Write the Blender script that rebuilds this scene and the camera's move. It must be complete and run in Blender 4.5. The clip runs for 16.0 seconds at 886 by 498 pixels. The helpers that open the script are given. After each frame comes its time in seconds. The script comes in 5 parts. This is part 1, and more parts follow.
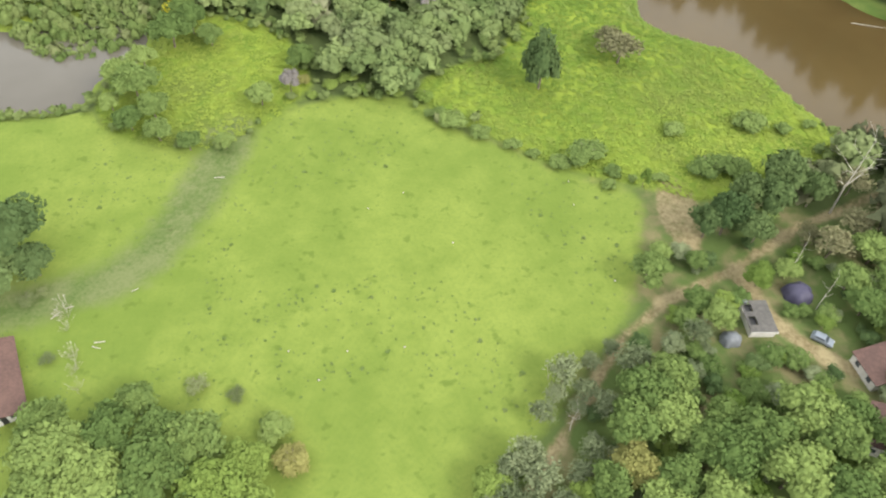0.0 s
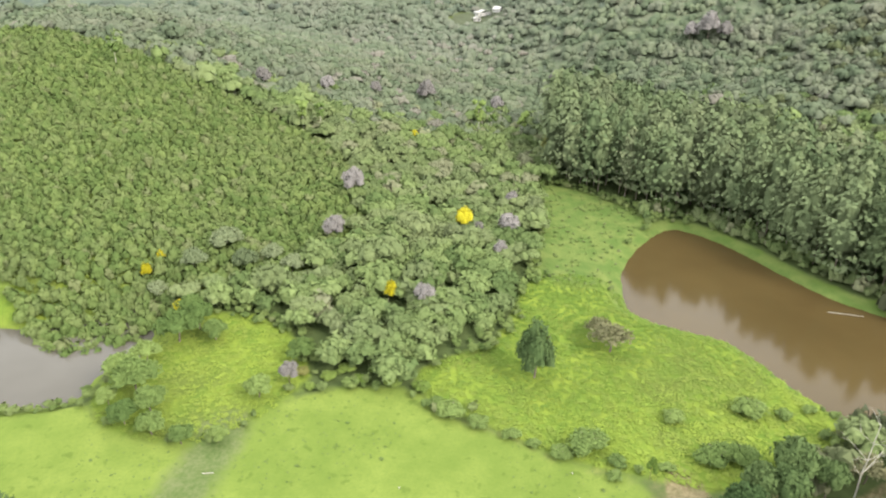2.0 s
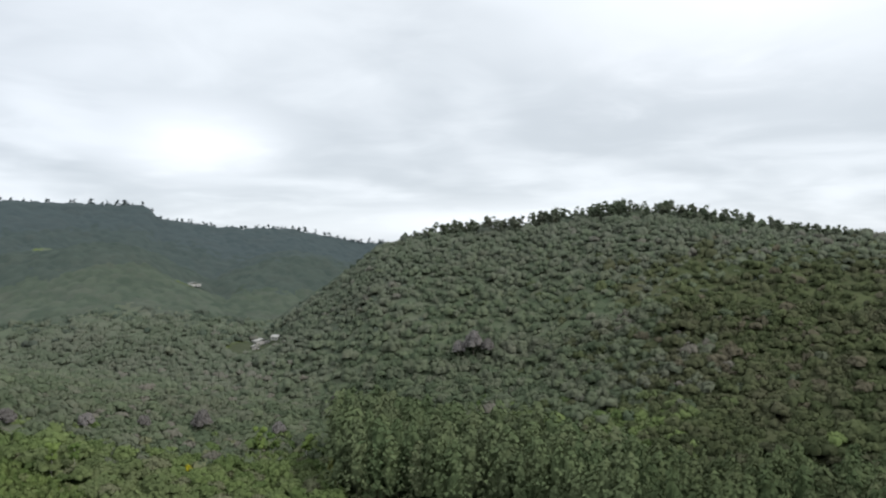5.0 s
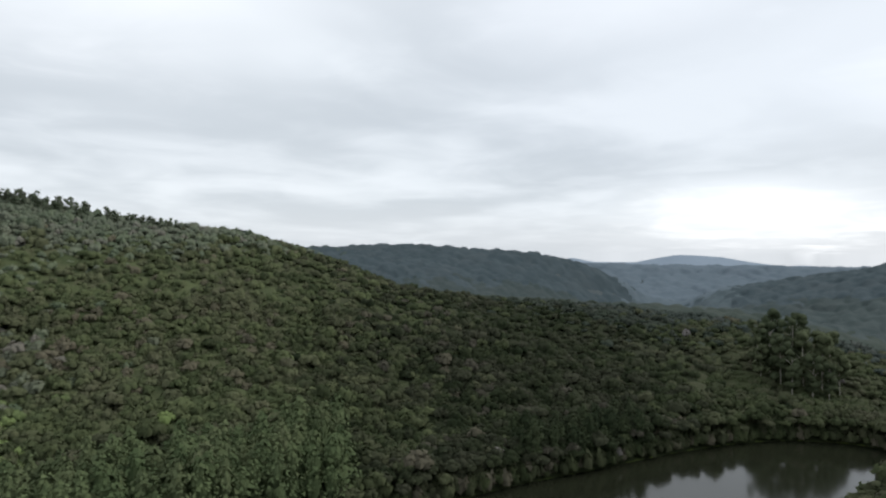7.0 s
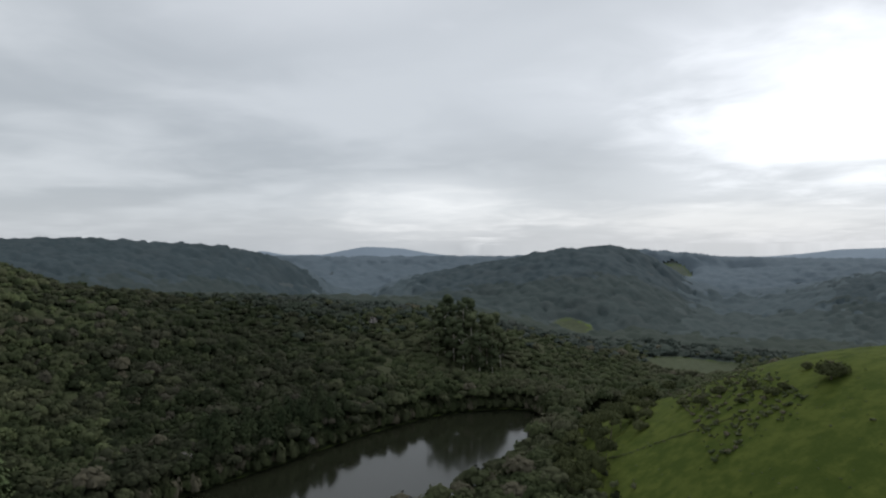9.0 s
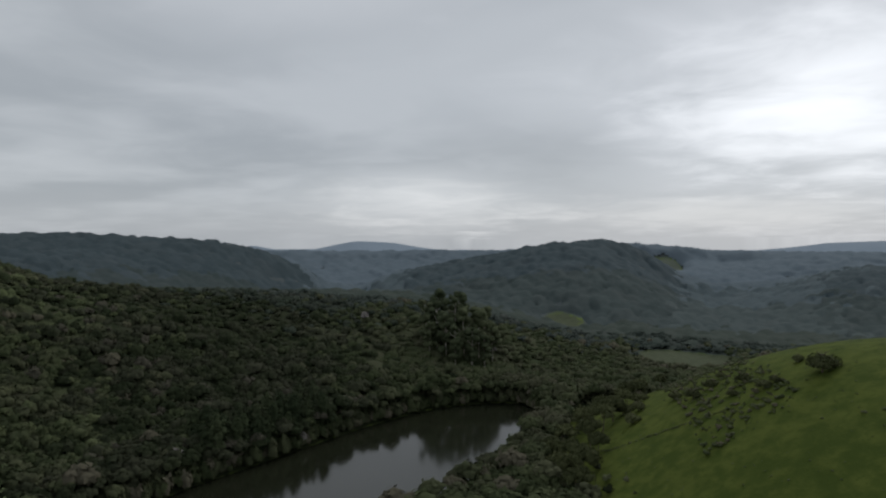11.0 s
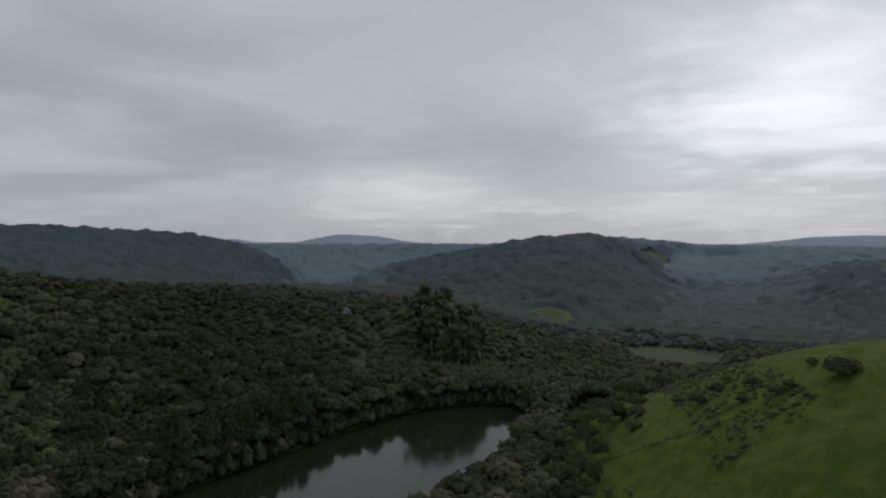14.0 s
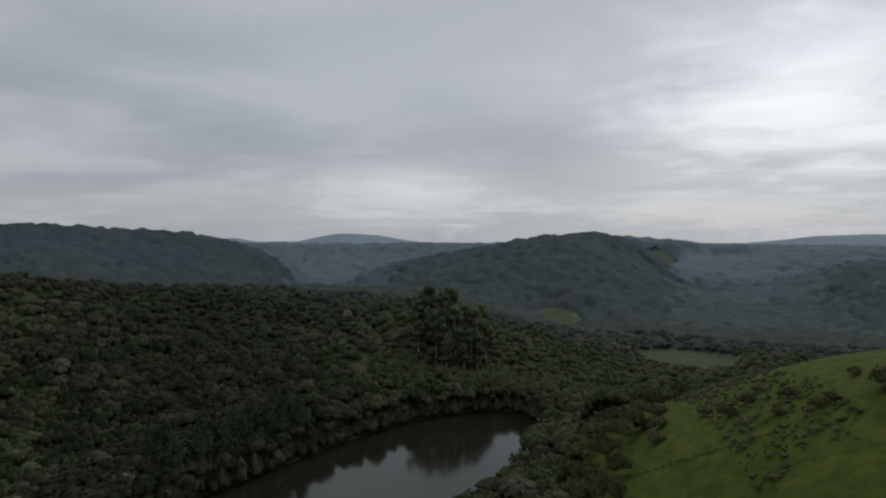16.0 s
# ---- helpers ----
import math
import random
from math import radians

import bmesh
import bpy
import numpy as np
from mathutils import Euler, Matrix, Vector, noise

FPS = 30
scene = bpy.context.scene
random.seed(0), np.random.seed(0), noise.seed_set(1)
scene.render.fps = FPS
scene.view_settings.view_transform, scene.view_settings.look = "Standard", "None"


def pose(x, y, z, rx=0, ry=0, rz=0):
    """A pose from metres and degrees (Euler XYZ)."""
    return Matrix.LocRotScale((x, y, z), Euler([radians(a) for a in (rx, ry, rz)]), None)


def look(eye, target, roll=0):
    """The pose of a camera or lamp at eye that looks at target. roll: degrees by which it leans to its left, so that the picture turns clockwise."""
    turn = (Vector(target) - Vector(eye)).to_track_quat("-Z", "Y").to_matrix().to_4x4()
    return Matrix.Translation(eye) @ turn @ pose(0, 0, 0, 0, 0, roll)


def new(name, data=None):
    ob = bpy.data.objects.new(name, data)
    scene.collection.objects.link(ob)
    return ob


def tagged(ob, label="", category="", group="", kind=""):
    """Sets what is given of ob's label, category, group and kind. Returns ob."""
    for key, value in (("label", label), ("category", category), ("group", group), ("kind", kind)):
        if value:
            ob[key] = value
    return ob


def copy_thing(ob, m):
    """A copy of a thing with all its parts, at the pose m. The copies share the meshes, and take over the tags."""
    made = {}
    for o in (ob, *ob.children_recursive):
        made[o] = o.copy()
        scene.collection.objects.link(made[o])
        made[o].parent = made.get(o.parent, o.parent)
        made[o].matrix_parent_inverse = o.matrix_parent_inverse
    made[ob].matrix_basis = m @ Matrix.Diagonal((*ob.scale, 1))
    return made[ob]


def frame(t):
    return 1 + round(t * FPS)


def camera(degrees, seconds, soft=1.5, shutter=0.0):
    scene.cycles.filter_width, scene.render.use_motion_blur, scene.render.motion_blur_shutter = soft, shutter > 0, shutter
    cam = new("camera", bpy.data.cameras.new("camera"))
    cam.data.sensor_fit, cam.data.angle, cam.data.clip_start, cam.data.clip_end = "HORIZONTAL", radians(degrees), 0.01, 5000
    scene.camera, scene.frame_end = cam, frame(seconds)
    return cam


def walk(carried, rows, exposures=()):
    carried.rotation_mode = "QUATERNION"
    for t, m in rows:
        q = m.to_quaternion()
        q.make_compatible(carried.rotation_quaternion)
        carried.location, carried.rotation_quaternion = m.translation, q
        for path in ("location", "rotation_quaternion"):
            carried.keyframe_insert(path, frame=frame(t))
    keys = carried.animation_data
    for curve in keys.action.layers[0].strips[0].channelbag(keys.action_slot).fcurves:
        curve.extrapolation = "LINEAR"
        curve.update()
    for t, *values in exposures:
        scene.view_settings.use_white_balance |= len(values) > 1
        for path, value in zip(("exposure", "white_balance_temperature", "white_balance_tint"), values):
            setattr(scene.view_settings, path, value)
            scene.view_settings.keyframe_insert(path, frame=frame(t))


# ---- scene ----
cam = camera(64.61, 16.0, soft=2.2)


def fly(x, y, z, yaw, pitch, roll):
    """Eye, compass heading, tilt above the horizon and lean to the right, in degrees."""
    return pose(x, y, z, 90 + pitch, 0, -yaw) @ pose(0, 0, 0, 0, 0, roll)


PATH = [
    (0.0, fly(0, 0, 110, 0, -48.6, 1.04)),
    (0.5, fly(-0.05, 0.05, 110.02, -0.07, -44.68, 0.75)),
    (1.0, fly(-0.05, 0.05, 110.02, -0.11, -38.18, 0.54)),
    (1.5, fly(-0.04, 0.01, 109.99, -0.07, -31.68, 0.43)),
    (2.0, fly(0, -0.11, 109.94, -0.07, -25.2, 0.32)),
    (2.5, fly(0.05, -0.19, 109.92, -0.01, -18.67, 0.4)),
    (2.8, fly(0.05, -0.22, 109.9, 0.1, -12.6, 0.2)),
    (3.0, fly(0.04, -0.24, 109.88, 0.18, -8.07, 0.11)),
    (3.2, fly(0.03, -0.24, 109.84, 0.24, -3.32, 0.09)),
    (3.5, fly(0, -0.15, 109.6, 0.8, 0.6, 0.05)),
    (4.4, fly(-0.3, 0.1, 109, 8.2, 0.95, 0.02)),
    (5.3, fly(-0.53, 0.31, 108.39, 23.52, 0.77, 0)),
    (5.5, fly(-0.55, 0.32, 108.35, 27.98, 0.74, 0)),
    (6.0, fly(-0.6, 0.33, 108.27, 39.42, 0.59, 0.08)),
    (6.5, fly(-0.64, 0.34, 108.22, 52.75, 0.46, 0.19)),
    (7.0, fly(-0.66, 0.39, 108.17, 68.26, 0.27, 0.3)),
    (7.5, fly(-0.69, 0.47, 108.11, 83.97, 0.04, 0.4)),
    (8.0, fly(-0.73, 0.59, 108.06, 90.32, -0.02, 0.18)),
    (8.5, fly(-0.75, 0.68, 108.03, 92.09, -0.14, 0)),
    (9.0, fly(-0.72, 0.74, 108.03, 93.19, -0.3, -0.22)),
    (10.4, fly(-0.62, 0.85, 107.95, 93.66, -0.61, -0.3)),
    (11.0, fly(0.4, 1.08, 107.87, 93.9, -0.77, -0.33)),
    (11.5, fly(2.77, 1.26, 107.8, 94.07, -0.89, -0.33)),
    (12.0, fly(6.1, 1.33, 107.74, 94.19, -0.98, -0.26)),
    (12.5, fly(9.63, 1.4, 107.72, 94.53, -1.09, -0.2)),
    (13.0, fly(13.52, 1.49, 107.73, 95.03, -1.19, -0.17)),
    (13.5, fly(17.7, 1.53, 107.79, 95.33, -1.26, -0.17)),
    (14.0, fly(22.24, 1.58, 107.82, 95.3, -1.32, -0.18)),
    (14.5, fly(27.07, 1.66, 107.79, 95.18, -1.34, -0.18)),
    (15.0, fly(32.16, 1.85, 107.73, 95.07, -1.37, -0.18)),
    (15.5, fly(37.45, 2.14, 107.63, 95.06, -1.39, -0.18)),
    (16.0, fly(42.85, 2.55, 107.54, 95.24, -1.39, -0.21)),
]
walk(cam, PATH, exposures=[
    (0.0, 2.05, 6700, 10), (1.5, 2.15, 6700, 10), (2.5, 2.36, 6500, 10), (3.2, 2.42, 6250, 10), (4.2, 1.6, 6250, 10), (5.3, 0.52, 6250, 10),
    (6.5, 0.50, 6250, 10), (7.3, 0.58, 6250, 10), (8.0, 0.42, 6250, 10), (9.0, 0.10, 6250, 10), (12.5, -0.32, 6250, 10), (16.0, -0.37, 6250, 10)])

# ---- light: an overcast afternoon, the sun behind cloud in the south-east ----
SUN_AZ, SUN_EL = 128.0, 38.0


def heading(az, el):
    a, e = radians(az), radians(el)
    return Vector((math.sin(a) * math.cos(e), math.cos(a) * math.cos(e), math.sin(e)))


class Graph:
    """Short hand for node trees."""

    def __init__(self, tree):
        self.tree = tree
        tree.nodes.clear()

    def add(self, kind, **values):
        node = self.tree.nodes.new(kind)
        for key, value in values.items():
            if key == "ins":
                for name, v in value.items():
                    self.put(node.inputs[name], v)
            elif key == "operation":
                node.operation = value
            elif key == "blend_type":
                node.blend_type = value
            elif key == "data_type":
                node.data_type = value
            elif key == "attribute_name":
                node.attribute_name = value
        return node

    def put(self, socket, v):
        if isinstance(v, bpy.types.NodeSocket):
            self.tree.links.new(v, socket)
        else:
            socket.default_value = v

    def math(self, op, a, b=0.0, clamp=False):
        n = self.add("ShaderNodeMath", operation=op, ins={0: a, 1: b})
        n.use_clamp = clamp
        return n.outputs[0]

    def vec(self, op, a, b=(0, 0, 0)):
        return self.add("ShaderNodeVectorMath", operation=op, ins={0: a, 1: b})

    def mix(self, f, a, b, blend="MIX"):
        n = self.add("ShaderNodeMix", data_type="RGBA", blend_type=blend)
        self.put(n.inputs[0], f)
        self.put(n.inputs[6], a)
        self.put(n.inputs[7], b)
        return n.outputs[2]

    def step(self, x, lo, hi, a=0.0, b=1.0):
        n = self.add("ShaderNodeMapRange", ins={0: x, 1: lo, 2: hi, 3: a, 4: b})
        n.interpolation_type = "SMOOTHSTEP"
        return n.outputs[0]

    def noise(self, at, scale, detail=3.0, rough=0.55, distort=0.0):
        return self.add("ShaderNodeTexNoise", ins={"Vector": at, "Scale": scale, "Detail": detail, "Roughness": rough, "Distortion": distort}).outputs["Fac"]


def rgb(r, g, b):
    return (r, g, b, 1.0)


world = bpy.data.worlds.new("overcast_sky")
scene.world = world
world.use_nodes = True
g = Graph(world.node_tree)
way = g.add("ShaderNodeTexCoord").outputs["Generated"]
sep = g.add("ShaderNodeSeparateXYZ", ins={0: way})
# a flat sheet of cloud overhead: its billows draw together towards the horizon
rise = g.math("ADD", g.math("MAXIMUM", sep.outputs[2], 0.0), 0.11)
sheet = g.add("ShaderNodeCombineXYZ", ins={0: g.math("DIVIDE", sep.outputs[0], rise), 1: g.math("DIVIDE", sep.outputs[1], rise), 2: 0.3}).outputs[0]
big, small = g.noise(sheet, 0.55, 3.0, 0.5, 0.6), g.noise(sheet, 1.9, 4.0, 0.55, 0.4)
cover = g.math("ADD", g.math("MULTIPLY", big, 0.74), g.math("MULTIPLY", small, 0.26))
cloud = g.mix(g.step(cover, 0.36, 0.64), rgb(0.430, 0.456, 0.478), rgb(0.600, 0.622, 0.640))
north_east = g.step(g.vec("DOT_PRODUCT", way, tuple(heading(32, 6))).outputs["Value"], 0.62, 0.95)
cloud = g.mix(g.math("MULTIPLY", north_east, 0.8), cloud, g.mix(1.0, cloud, rgb(1.06, 1.055, 1.04), "MULTIPLY"))
warp = g.math("ADD", g.math("MULTIPLY", g.math("SUBTRACT", big, 0.5), 0.22), g.math("MULTIPLY", g.math("SUBTRACT", small, 0.5), 0.20))


def thin(cloud, az, el, wide, tall, share, colour):
    """A ragged patch where the cloud is thin and lets more light through."""
    k = (1.0, 1.0, wide / tall)
    far = g.vec("DISTANCE", g.vec("MULTIPLY", way, k).outputs[0], tuple(a * b for a, b in zip(heading(az, el), k))).outputs["Value"]
    edge = g.math("ADD", far, g.math("MULTIPLY", warp, wide * 5.0))
    return g.mix(g.step(edge, wide, 0.0, 0.0, share), cloud, colour)


# pale haze low over the horizon, a brighter vault, and thinner cloud towards the sun
cloud = g.mix(g.step(g.math("ADD", sep.outputs[2], g.math("MULTIPLY", warp, 0.3)), 0.085, 0.01, 0.0, 0.4), cloud, rgb(0.56, 0.575, 0.59))
cloud = thin(cloud, 42, 21, 0.42, 0.17, 0.8, rgb(0.80, 0.81, 0.815))
cloud = thin(cloud, 84, 21, 0.36, 0.13, 0.7, rgb(0.72, 0.735, 0.75))
cloud = thin(cloud, -2, 9, 0.16, 0.07, 0.7, rgb(0.80, 0.81, 0.815))
cloud = thin(cloud, 24, 3.0, 0.40, 0.035, 0.7, rgb(0.76, 0.775, 0.78))
cloud = thin(cloud, 123, 10, 0.62, 0.26, 0.85, rgb(0.90, 0.915, 0.935))
cloud = thin(cloud, 102, 6.5, 0.26, 0.10, 0.75, rgb(0.44, 0.462, 0.480))
cloud = thin(cloud, 92.5, 3.2, 0.24, 0.06, 1.0, rgb(0.88, 0.885, 0.88))
cloud = thin(cloud, 115, 2.0, 0.28, 0.035, 0.85, rgb(0.80, 0.805, 0.80))
cloud = thin(cloud, 122.5, 9.5, 0.32, 0.125, 1.0, rgb(1.25, 1.26, 1.27))
sky = g.add("ShaderNodeTexSky")
sky.sky_type, sky.sun_disc = "NISHITA", False
sky.sun_elevation, sky.sun_rotation = radians(SUN_EL), radians(SUN_AZ)
clear = g.mix(1.0, sky.outputs[0], rgb(0.08, 0.08, 0.08), "MULTIPLY")
both = g.mix(0.93, clear, cloud)
back = g.add("ShaderNodeBackground", ins={"Color": both, "Strength": 1.0})
g.tree.links.new(back.outputs[0], g.add("ShaderNodeOutputWorld").inputs[0])

sun = new("sun", bpy.data.lights.new("sun", "SUN"))
sun.data.energy, sun.data.angle, sun.data.color = 0.9, radians(20), (1.0, 0.96, 0.9)
sun.matrix_world = look(heading(SUN_AZ, SUN_EL) * 900, (0, 0, 0))

# ---- materials ----


def finish(mat, g, colour, rough, height=None, bump=0.3, dist=0.1, spec=0.3, extra=None, facing=None):
    ins = {"Base Color": colour, "Roughness": rough, "Specular IOR Level": spec}
    ins.update(extra or {})
    b = g.add("ShaderNodeBsdfPrincipled", ins=ins)
    if height is not None:
        b_n = g.add("ShaderNodeBump", ins={"Strength": bump, "Distance": dist, "Height": height})
        if facing is not None:
            g.put(b_n.inputs["Normal"], facing)
        g.tree.links.new(b_n.outputs[0], b.inputs["Normal"])
    g.tree.links.new(b.outputs[0], g.add("ShaderNodeOutputMaterial").inputs[0])
    return mat


def start(name):
    mat = bpy.data.materials.new(name)
    mat.use_nodes = True
    g = Graph(mat.node_tree)
    return mat, g, g.add("ShaderNodeNewGeometry")


def foliage(name, dark, light, odd, grain=1.2, odd_share=0.12, bump=0.3, single=False, upward=0.45):
    """Leaves: each tree has a tone of its own, each clump a shade of it."""
    mat, g, geo = start(name)
    tone = g.add("ShaderNodeObjectInfo").outputs["Random"] if single else g.add("ShaderNodeAttribute", attribute_name="tone").outputs["Fac"]
    hue = g.math("FRACT", g.math("MULTIPLY", tone, 13.7))
    isle = geo.outputs["Random Per Island"]
    fine = g.noise(geo.outputs["Position"], grain, 3.0, 0.65)
    k = g.math("ADD", g.math("MULTIPLY", tone, 0.55), g.math("ADD", g.math("MULTIPLY", isle, 0.16), g.math("MULTIPLY", fine, 0.36)))
    col = g.mix(g.step(k, 0.2, 0.95), dark, light)
    col = g.mix(g.math("MULTIPLY", g.step(hue, 0.45, 1.0), 0.0 if single else 0.55), col, g.mix(0.5, g.mix(fine, dark, light), odd))
    if not single:
        col = g.mix(g.math("MULTIPLY", g.step(tone, 1.0 - odd_share, 1.0 - odd_share + 0.03), 0.8), col, odd)
        drift = g.noise(geo.outputs["Position"], 0.022, 3.0, 0.6)
        col = g.mix(g.math("MULTIPLY", g.step(drift, 0.48, 0.66), 0.5), col, g.mix(0.5, col, odd))
    # shading normals bent up to the sky, which softens the shade on clump sides
    turned = g.vec("ADD", g.vec("MULTIPLY", geo.outputs["Normal"], (1 - upward,) * 3).outputs[0], (0, 0, upward)).outputs[0]
    return finish(mat, g, col, 0.85, fine, bump, 0.6, 0.03, None, g.vec("NORMALIZE", turned).outputs[0])


def plain(name, a, b, scale, rough=0.7, bump=0.3, dist=0.02, spec=0.3, extra=None):
    """Two tones over two sizes of grain."""
    mat, g, geo = start(name)
    co = g.add("ShaderNodeTexCoord").outputs["Object"]
    n1, n2 = g.noise(co, scale, 4.0, 0.6), g.noise(co, scale * 0.13, 2.0)
    k = g.math("ADD", g.math("MULTIPLY", n1, 0.6), g.math("MULTIPLY", n2, 0.4))
    return finish(mat, g, g.mix(g.step(k, 0.35, 0.65), a, b), rough, n1, bump, dist, spec, extra)


# leaf colours: shaded leaf, fresh leaf, and the odd tone of a dry or flowering tree
WOOD = ((0.084, 0.122, 0.042), (0.190, 0.242, 0.088), (0.185, 0.186, 0.112))
HILL = ((0.092, 0.119, 0.070), (0.166, 0.195, 0.114), (0.196, 0.175, 0.146))
# next two sets: shade of the backlit east side painted into the leaves
SHADED_SLOPE = ((0.064, 0.080, 0.037), (0.120, 0.139, 0.064), (0.140, 0.120, 0.085))
SHADED_SCRUB = ((0.020, 0.027, 0.013), (0.045, 0.054, 0.027), (0.078, 0.071, 0.054))
# from here down, haze painted into the leaves: greyer and bluer with distance
CREST_HAZED = ((0.112, 0.136, 0.088), (0.172, 0.196, 0.134), (0.182, 0.176, 0.142))
NORTHMID_HAZED = ((0.068, 0.090, 0.076), (0.098, 0.122, 0.100), (0.104, 0.113, 0.094))
NORTH_HAZED = ((0.074, 0.097, 0.098), (0.093, 0.118, 0.117), (0.100, 0.115, 0.109))
RIDGE_HAZED = ((0.053, 0.073, 0.080), (0.082, 0.105, 0.113), (0.089, 0.103, 0.106))
LOWLAND_HAZED = ((0.046, 0.060, 0.050), (0.072, 0.088, 0.072), (0.080, 0.086, 0.075))
EASTMID_HAZED = ((0.078, 0.102, 0.110), (0.107, 0.135, 0.144), (0.112, 0.132, 0.138))
EAST_HAZED = ((0.126, 0.160, 0.184), (0.152, 0.188, 0.215), (0.154, 0.184, 0.206))


def between(a, b, k=0.5):
    return tuple(tuple((1 - k) * p + k * q for p, q in zip(u, v)) for u, v in zip(a, b))


def leafy(name, palette, *more, **rest):
    return foliage(name, *(rgb(*c) for c in palette), *more, **rest)


M_WOOD = leafy("broadleaf_leaves", WOOD, upward=0.55)
M_SHADED_SCRUB = leafy("shaded_scrub_leaves", SHADED_SCRUB)
M_SHADED_SLOPE = leafy("shaded_slope_leaves", SHADED_SLOPE, upward=0.6)
M_HILL = leafy("hill_leaves", HILL, upward=0.6)
M_PINE = foliage("pine_needles", rgb(0.098, 0.134, 0.062), rgb(0.170, 0.208, 0.098), rgb(0.165, 0.172, 0.100), 0.8, upward=0.6)
# next two: darker pine copies with shade painted into the needles
M_SHADED_SHOREPINE = foliage("shaded_shore_pine_needles", rgb(0.026, 0.036, 0.018), rgb(0.056, 0.070, 0.034), rgb(0.06, 0.065, 0.04), 0.8)
M_SHADED_PINE = foliage("shaded_pine_needles", rgb(0.078, 0.106, 0.048), rgb(0.138, 0.168, 0.078), rgb(0.140, 0.144, 0.080), 0.8, upward=0.6)
M_YOUNG = foliage("young_leaves", rgb(0.088, 0.130, 0.038), rgb(0.152, 0.196, 0.062), rgb(0.155, 0.172, 0.078), 1.0, 0.06, upward=0.6)
# forest steps, each with its end depth; haze painted into the leaves grows outward
NORTH_SIDE = [(365, "woodland", "dense native woodland of rounded green crowns", M_WOOD),
              (520, "hillside_forest", "dense olive-green forest on the hillside above the lake", M_HILL),
              (600, "upper_hillside_forest", "olive-green forest on the upper hillside", leafy("upper_hill_leaves", between(HILL, CREST_HAZED), 0.5, 0.1, 0.45, upward=0.65)),
              (720, "crest_forest", "dense green forest high on the hill", leafy("hazed_upper_leaves", CREST_HAZED, 0.3, 0.08, 0.4, upward=0.7)),
              (860, "valley_edge_forest", "green forest above the far valley", leafy("hazed_valley_edge_leaves", between(HILL, NORTHMID_HAZED, 0.6), 0.2, 0.08, 0.35, upward=0.7)),
              (980, "valley_forest", "forest in the far valley, haze painted into greyish green leaves", leafy("hazed_northern_slope_leaves", NORTHMID_HAZED, 0.15, 0.08, 0.3, upward=0.75)),
              (1080, "misty_forest", "forest below the northern hills, mist painted into grey-green leaves", leafy("hazed_mist_leaves", between(NORTHMID_HAZED, NORTH_HAZED), 0.12, 0.08, 0.3, upward=0.75)),
              (9999, "hazy_forest", "forest on distant hills, haze painted into grey-green leaves", leafy("hazed_northern_leaves", NORTH_HAZED, 0.1, 0.08, 0.3, upward=0.75))]
EAST_SIDE = [(440, "lakeside_wood", "dense woodland on the lake banks, shade painted into its leaves", M_SHADED_SCRUB),
             (560, "spur_scrub", "grey-green scrub forest on the low spur, painted shade-dark", M_SHADED_SCRUB),
             (640, "spur_forest", "dark forest behind the low spur", leafy("spur_leaves", between(SHADED_SCRUB, LOWLAND_HAZED), 0.6, 0.1, 0.5, upward=0.6)),
             (760, "lowland_forest", "dense dark forest beyond the lake", leafy("hazed_lowland_leaves", LOWLAND_HAZED, 0.3, 0.08, 0.4, upward=0.7)),
             (880, "lowland_dim_forest", "dim green forest in the lowland", leafy("hazed_lowland_dim_leaves", between(LOWLAND_HAZED, EASTMID_HAZED), 0.2, 0.08, 0.35, upward=0.7)),
             (1000, "lowland_haze_forest", "lowland forest, haze painted into grey-green leaves", leafy("hazed_valley_leaves", EASTMID_HAZED, 0.15, 0.08, 0.3, upward=0.75)),
             (1110, "eastern_slope_forest", "forest on the eastern slopes, haze painted into grey leaves", leafy("hazed_eastern_slope_leaves", between(EASTMID_HAZED, EAST_HAZED), 0.12, 0.08, 0.3, upward=0.8)),
             (9999, "eastern_forest", "forest on distant hills, haze painted into blue-grey leaves", leafy("hazed_eastern_leaves", EAST_HAZED, 0.1, 0.08, 0.3, upward=0.8))]
# next two lists: woods with shade painted into their leaf colour
LOW_BANK = [(9999, "valley_bank_wood", "mixed olive woodland round the lake, some shade painted in", leafy("shaded_bank_leaves", between(SHADED_SCRUB, SHADED_SLOPE, 0.45), upward=0.55))]
SHADED_FACE = [(9999, "slope_forest", "dense olive hillside forest with shade painted into its leaves", M_SHADED_SLOPE)]
RIDGES = [(900, "ridge_foot_forest", "dark forest at the foot of the far ridge", leafy("hazed_ridge_foot_leaves", between(LOWLAND_HAZED, RIDGE_HAZED), 0.2, 0.08, 0.35, upward=0.7)),
          (9999, "ridge_forest", "far ridge forest, haze painted into dark slate-green leaves", leafy("hazed_ridge_leaves", RIDGE_HAZED, 0.15, 0.08, 0.3, upward=0.75))]
S_OLIVE = foliage("olive_leaves", rgb(0.052, 0.060, 0.026), rgb(0.105, 0.115, 0.052), rgb(0, 0, 0), 1.6, 0, 0.4, True)
M_MARSH = foliage("marsh_reeds", rgb(0.112, 0.178, 0.032), rgb(0.258, 0.326, 0.052), rgb(0.170, 0.190, 0.056), 0.2, 0.12, 0.4)
# darker crown copy: shade painted into the gums beyond the lake
S_DIM = foliage("shaded_gum_leaves", rgb(0.050, 0.063, 0.034), rgb(0.096, 0.110, 0.058), rgb(0, 0, 0), 1.6, 0, 0.4, True)
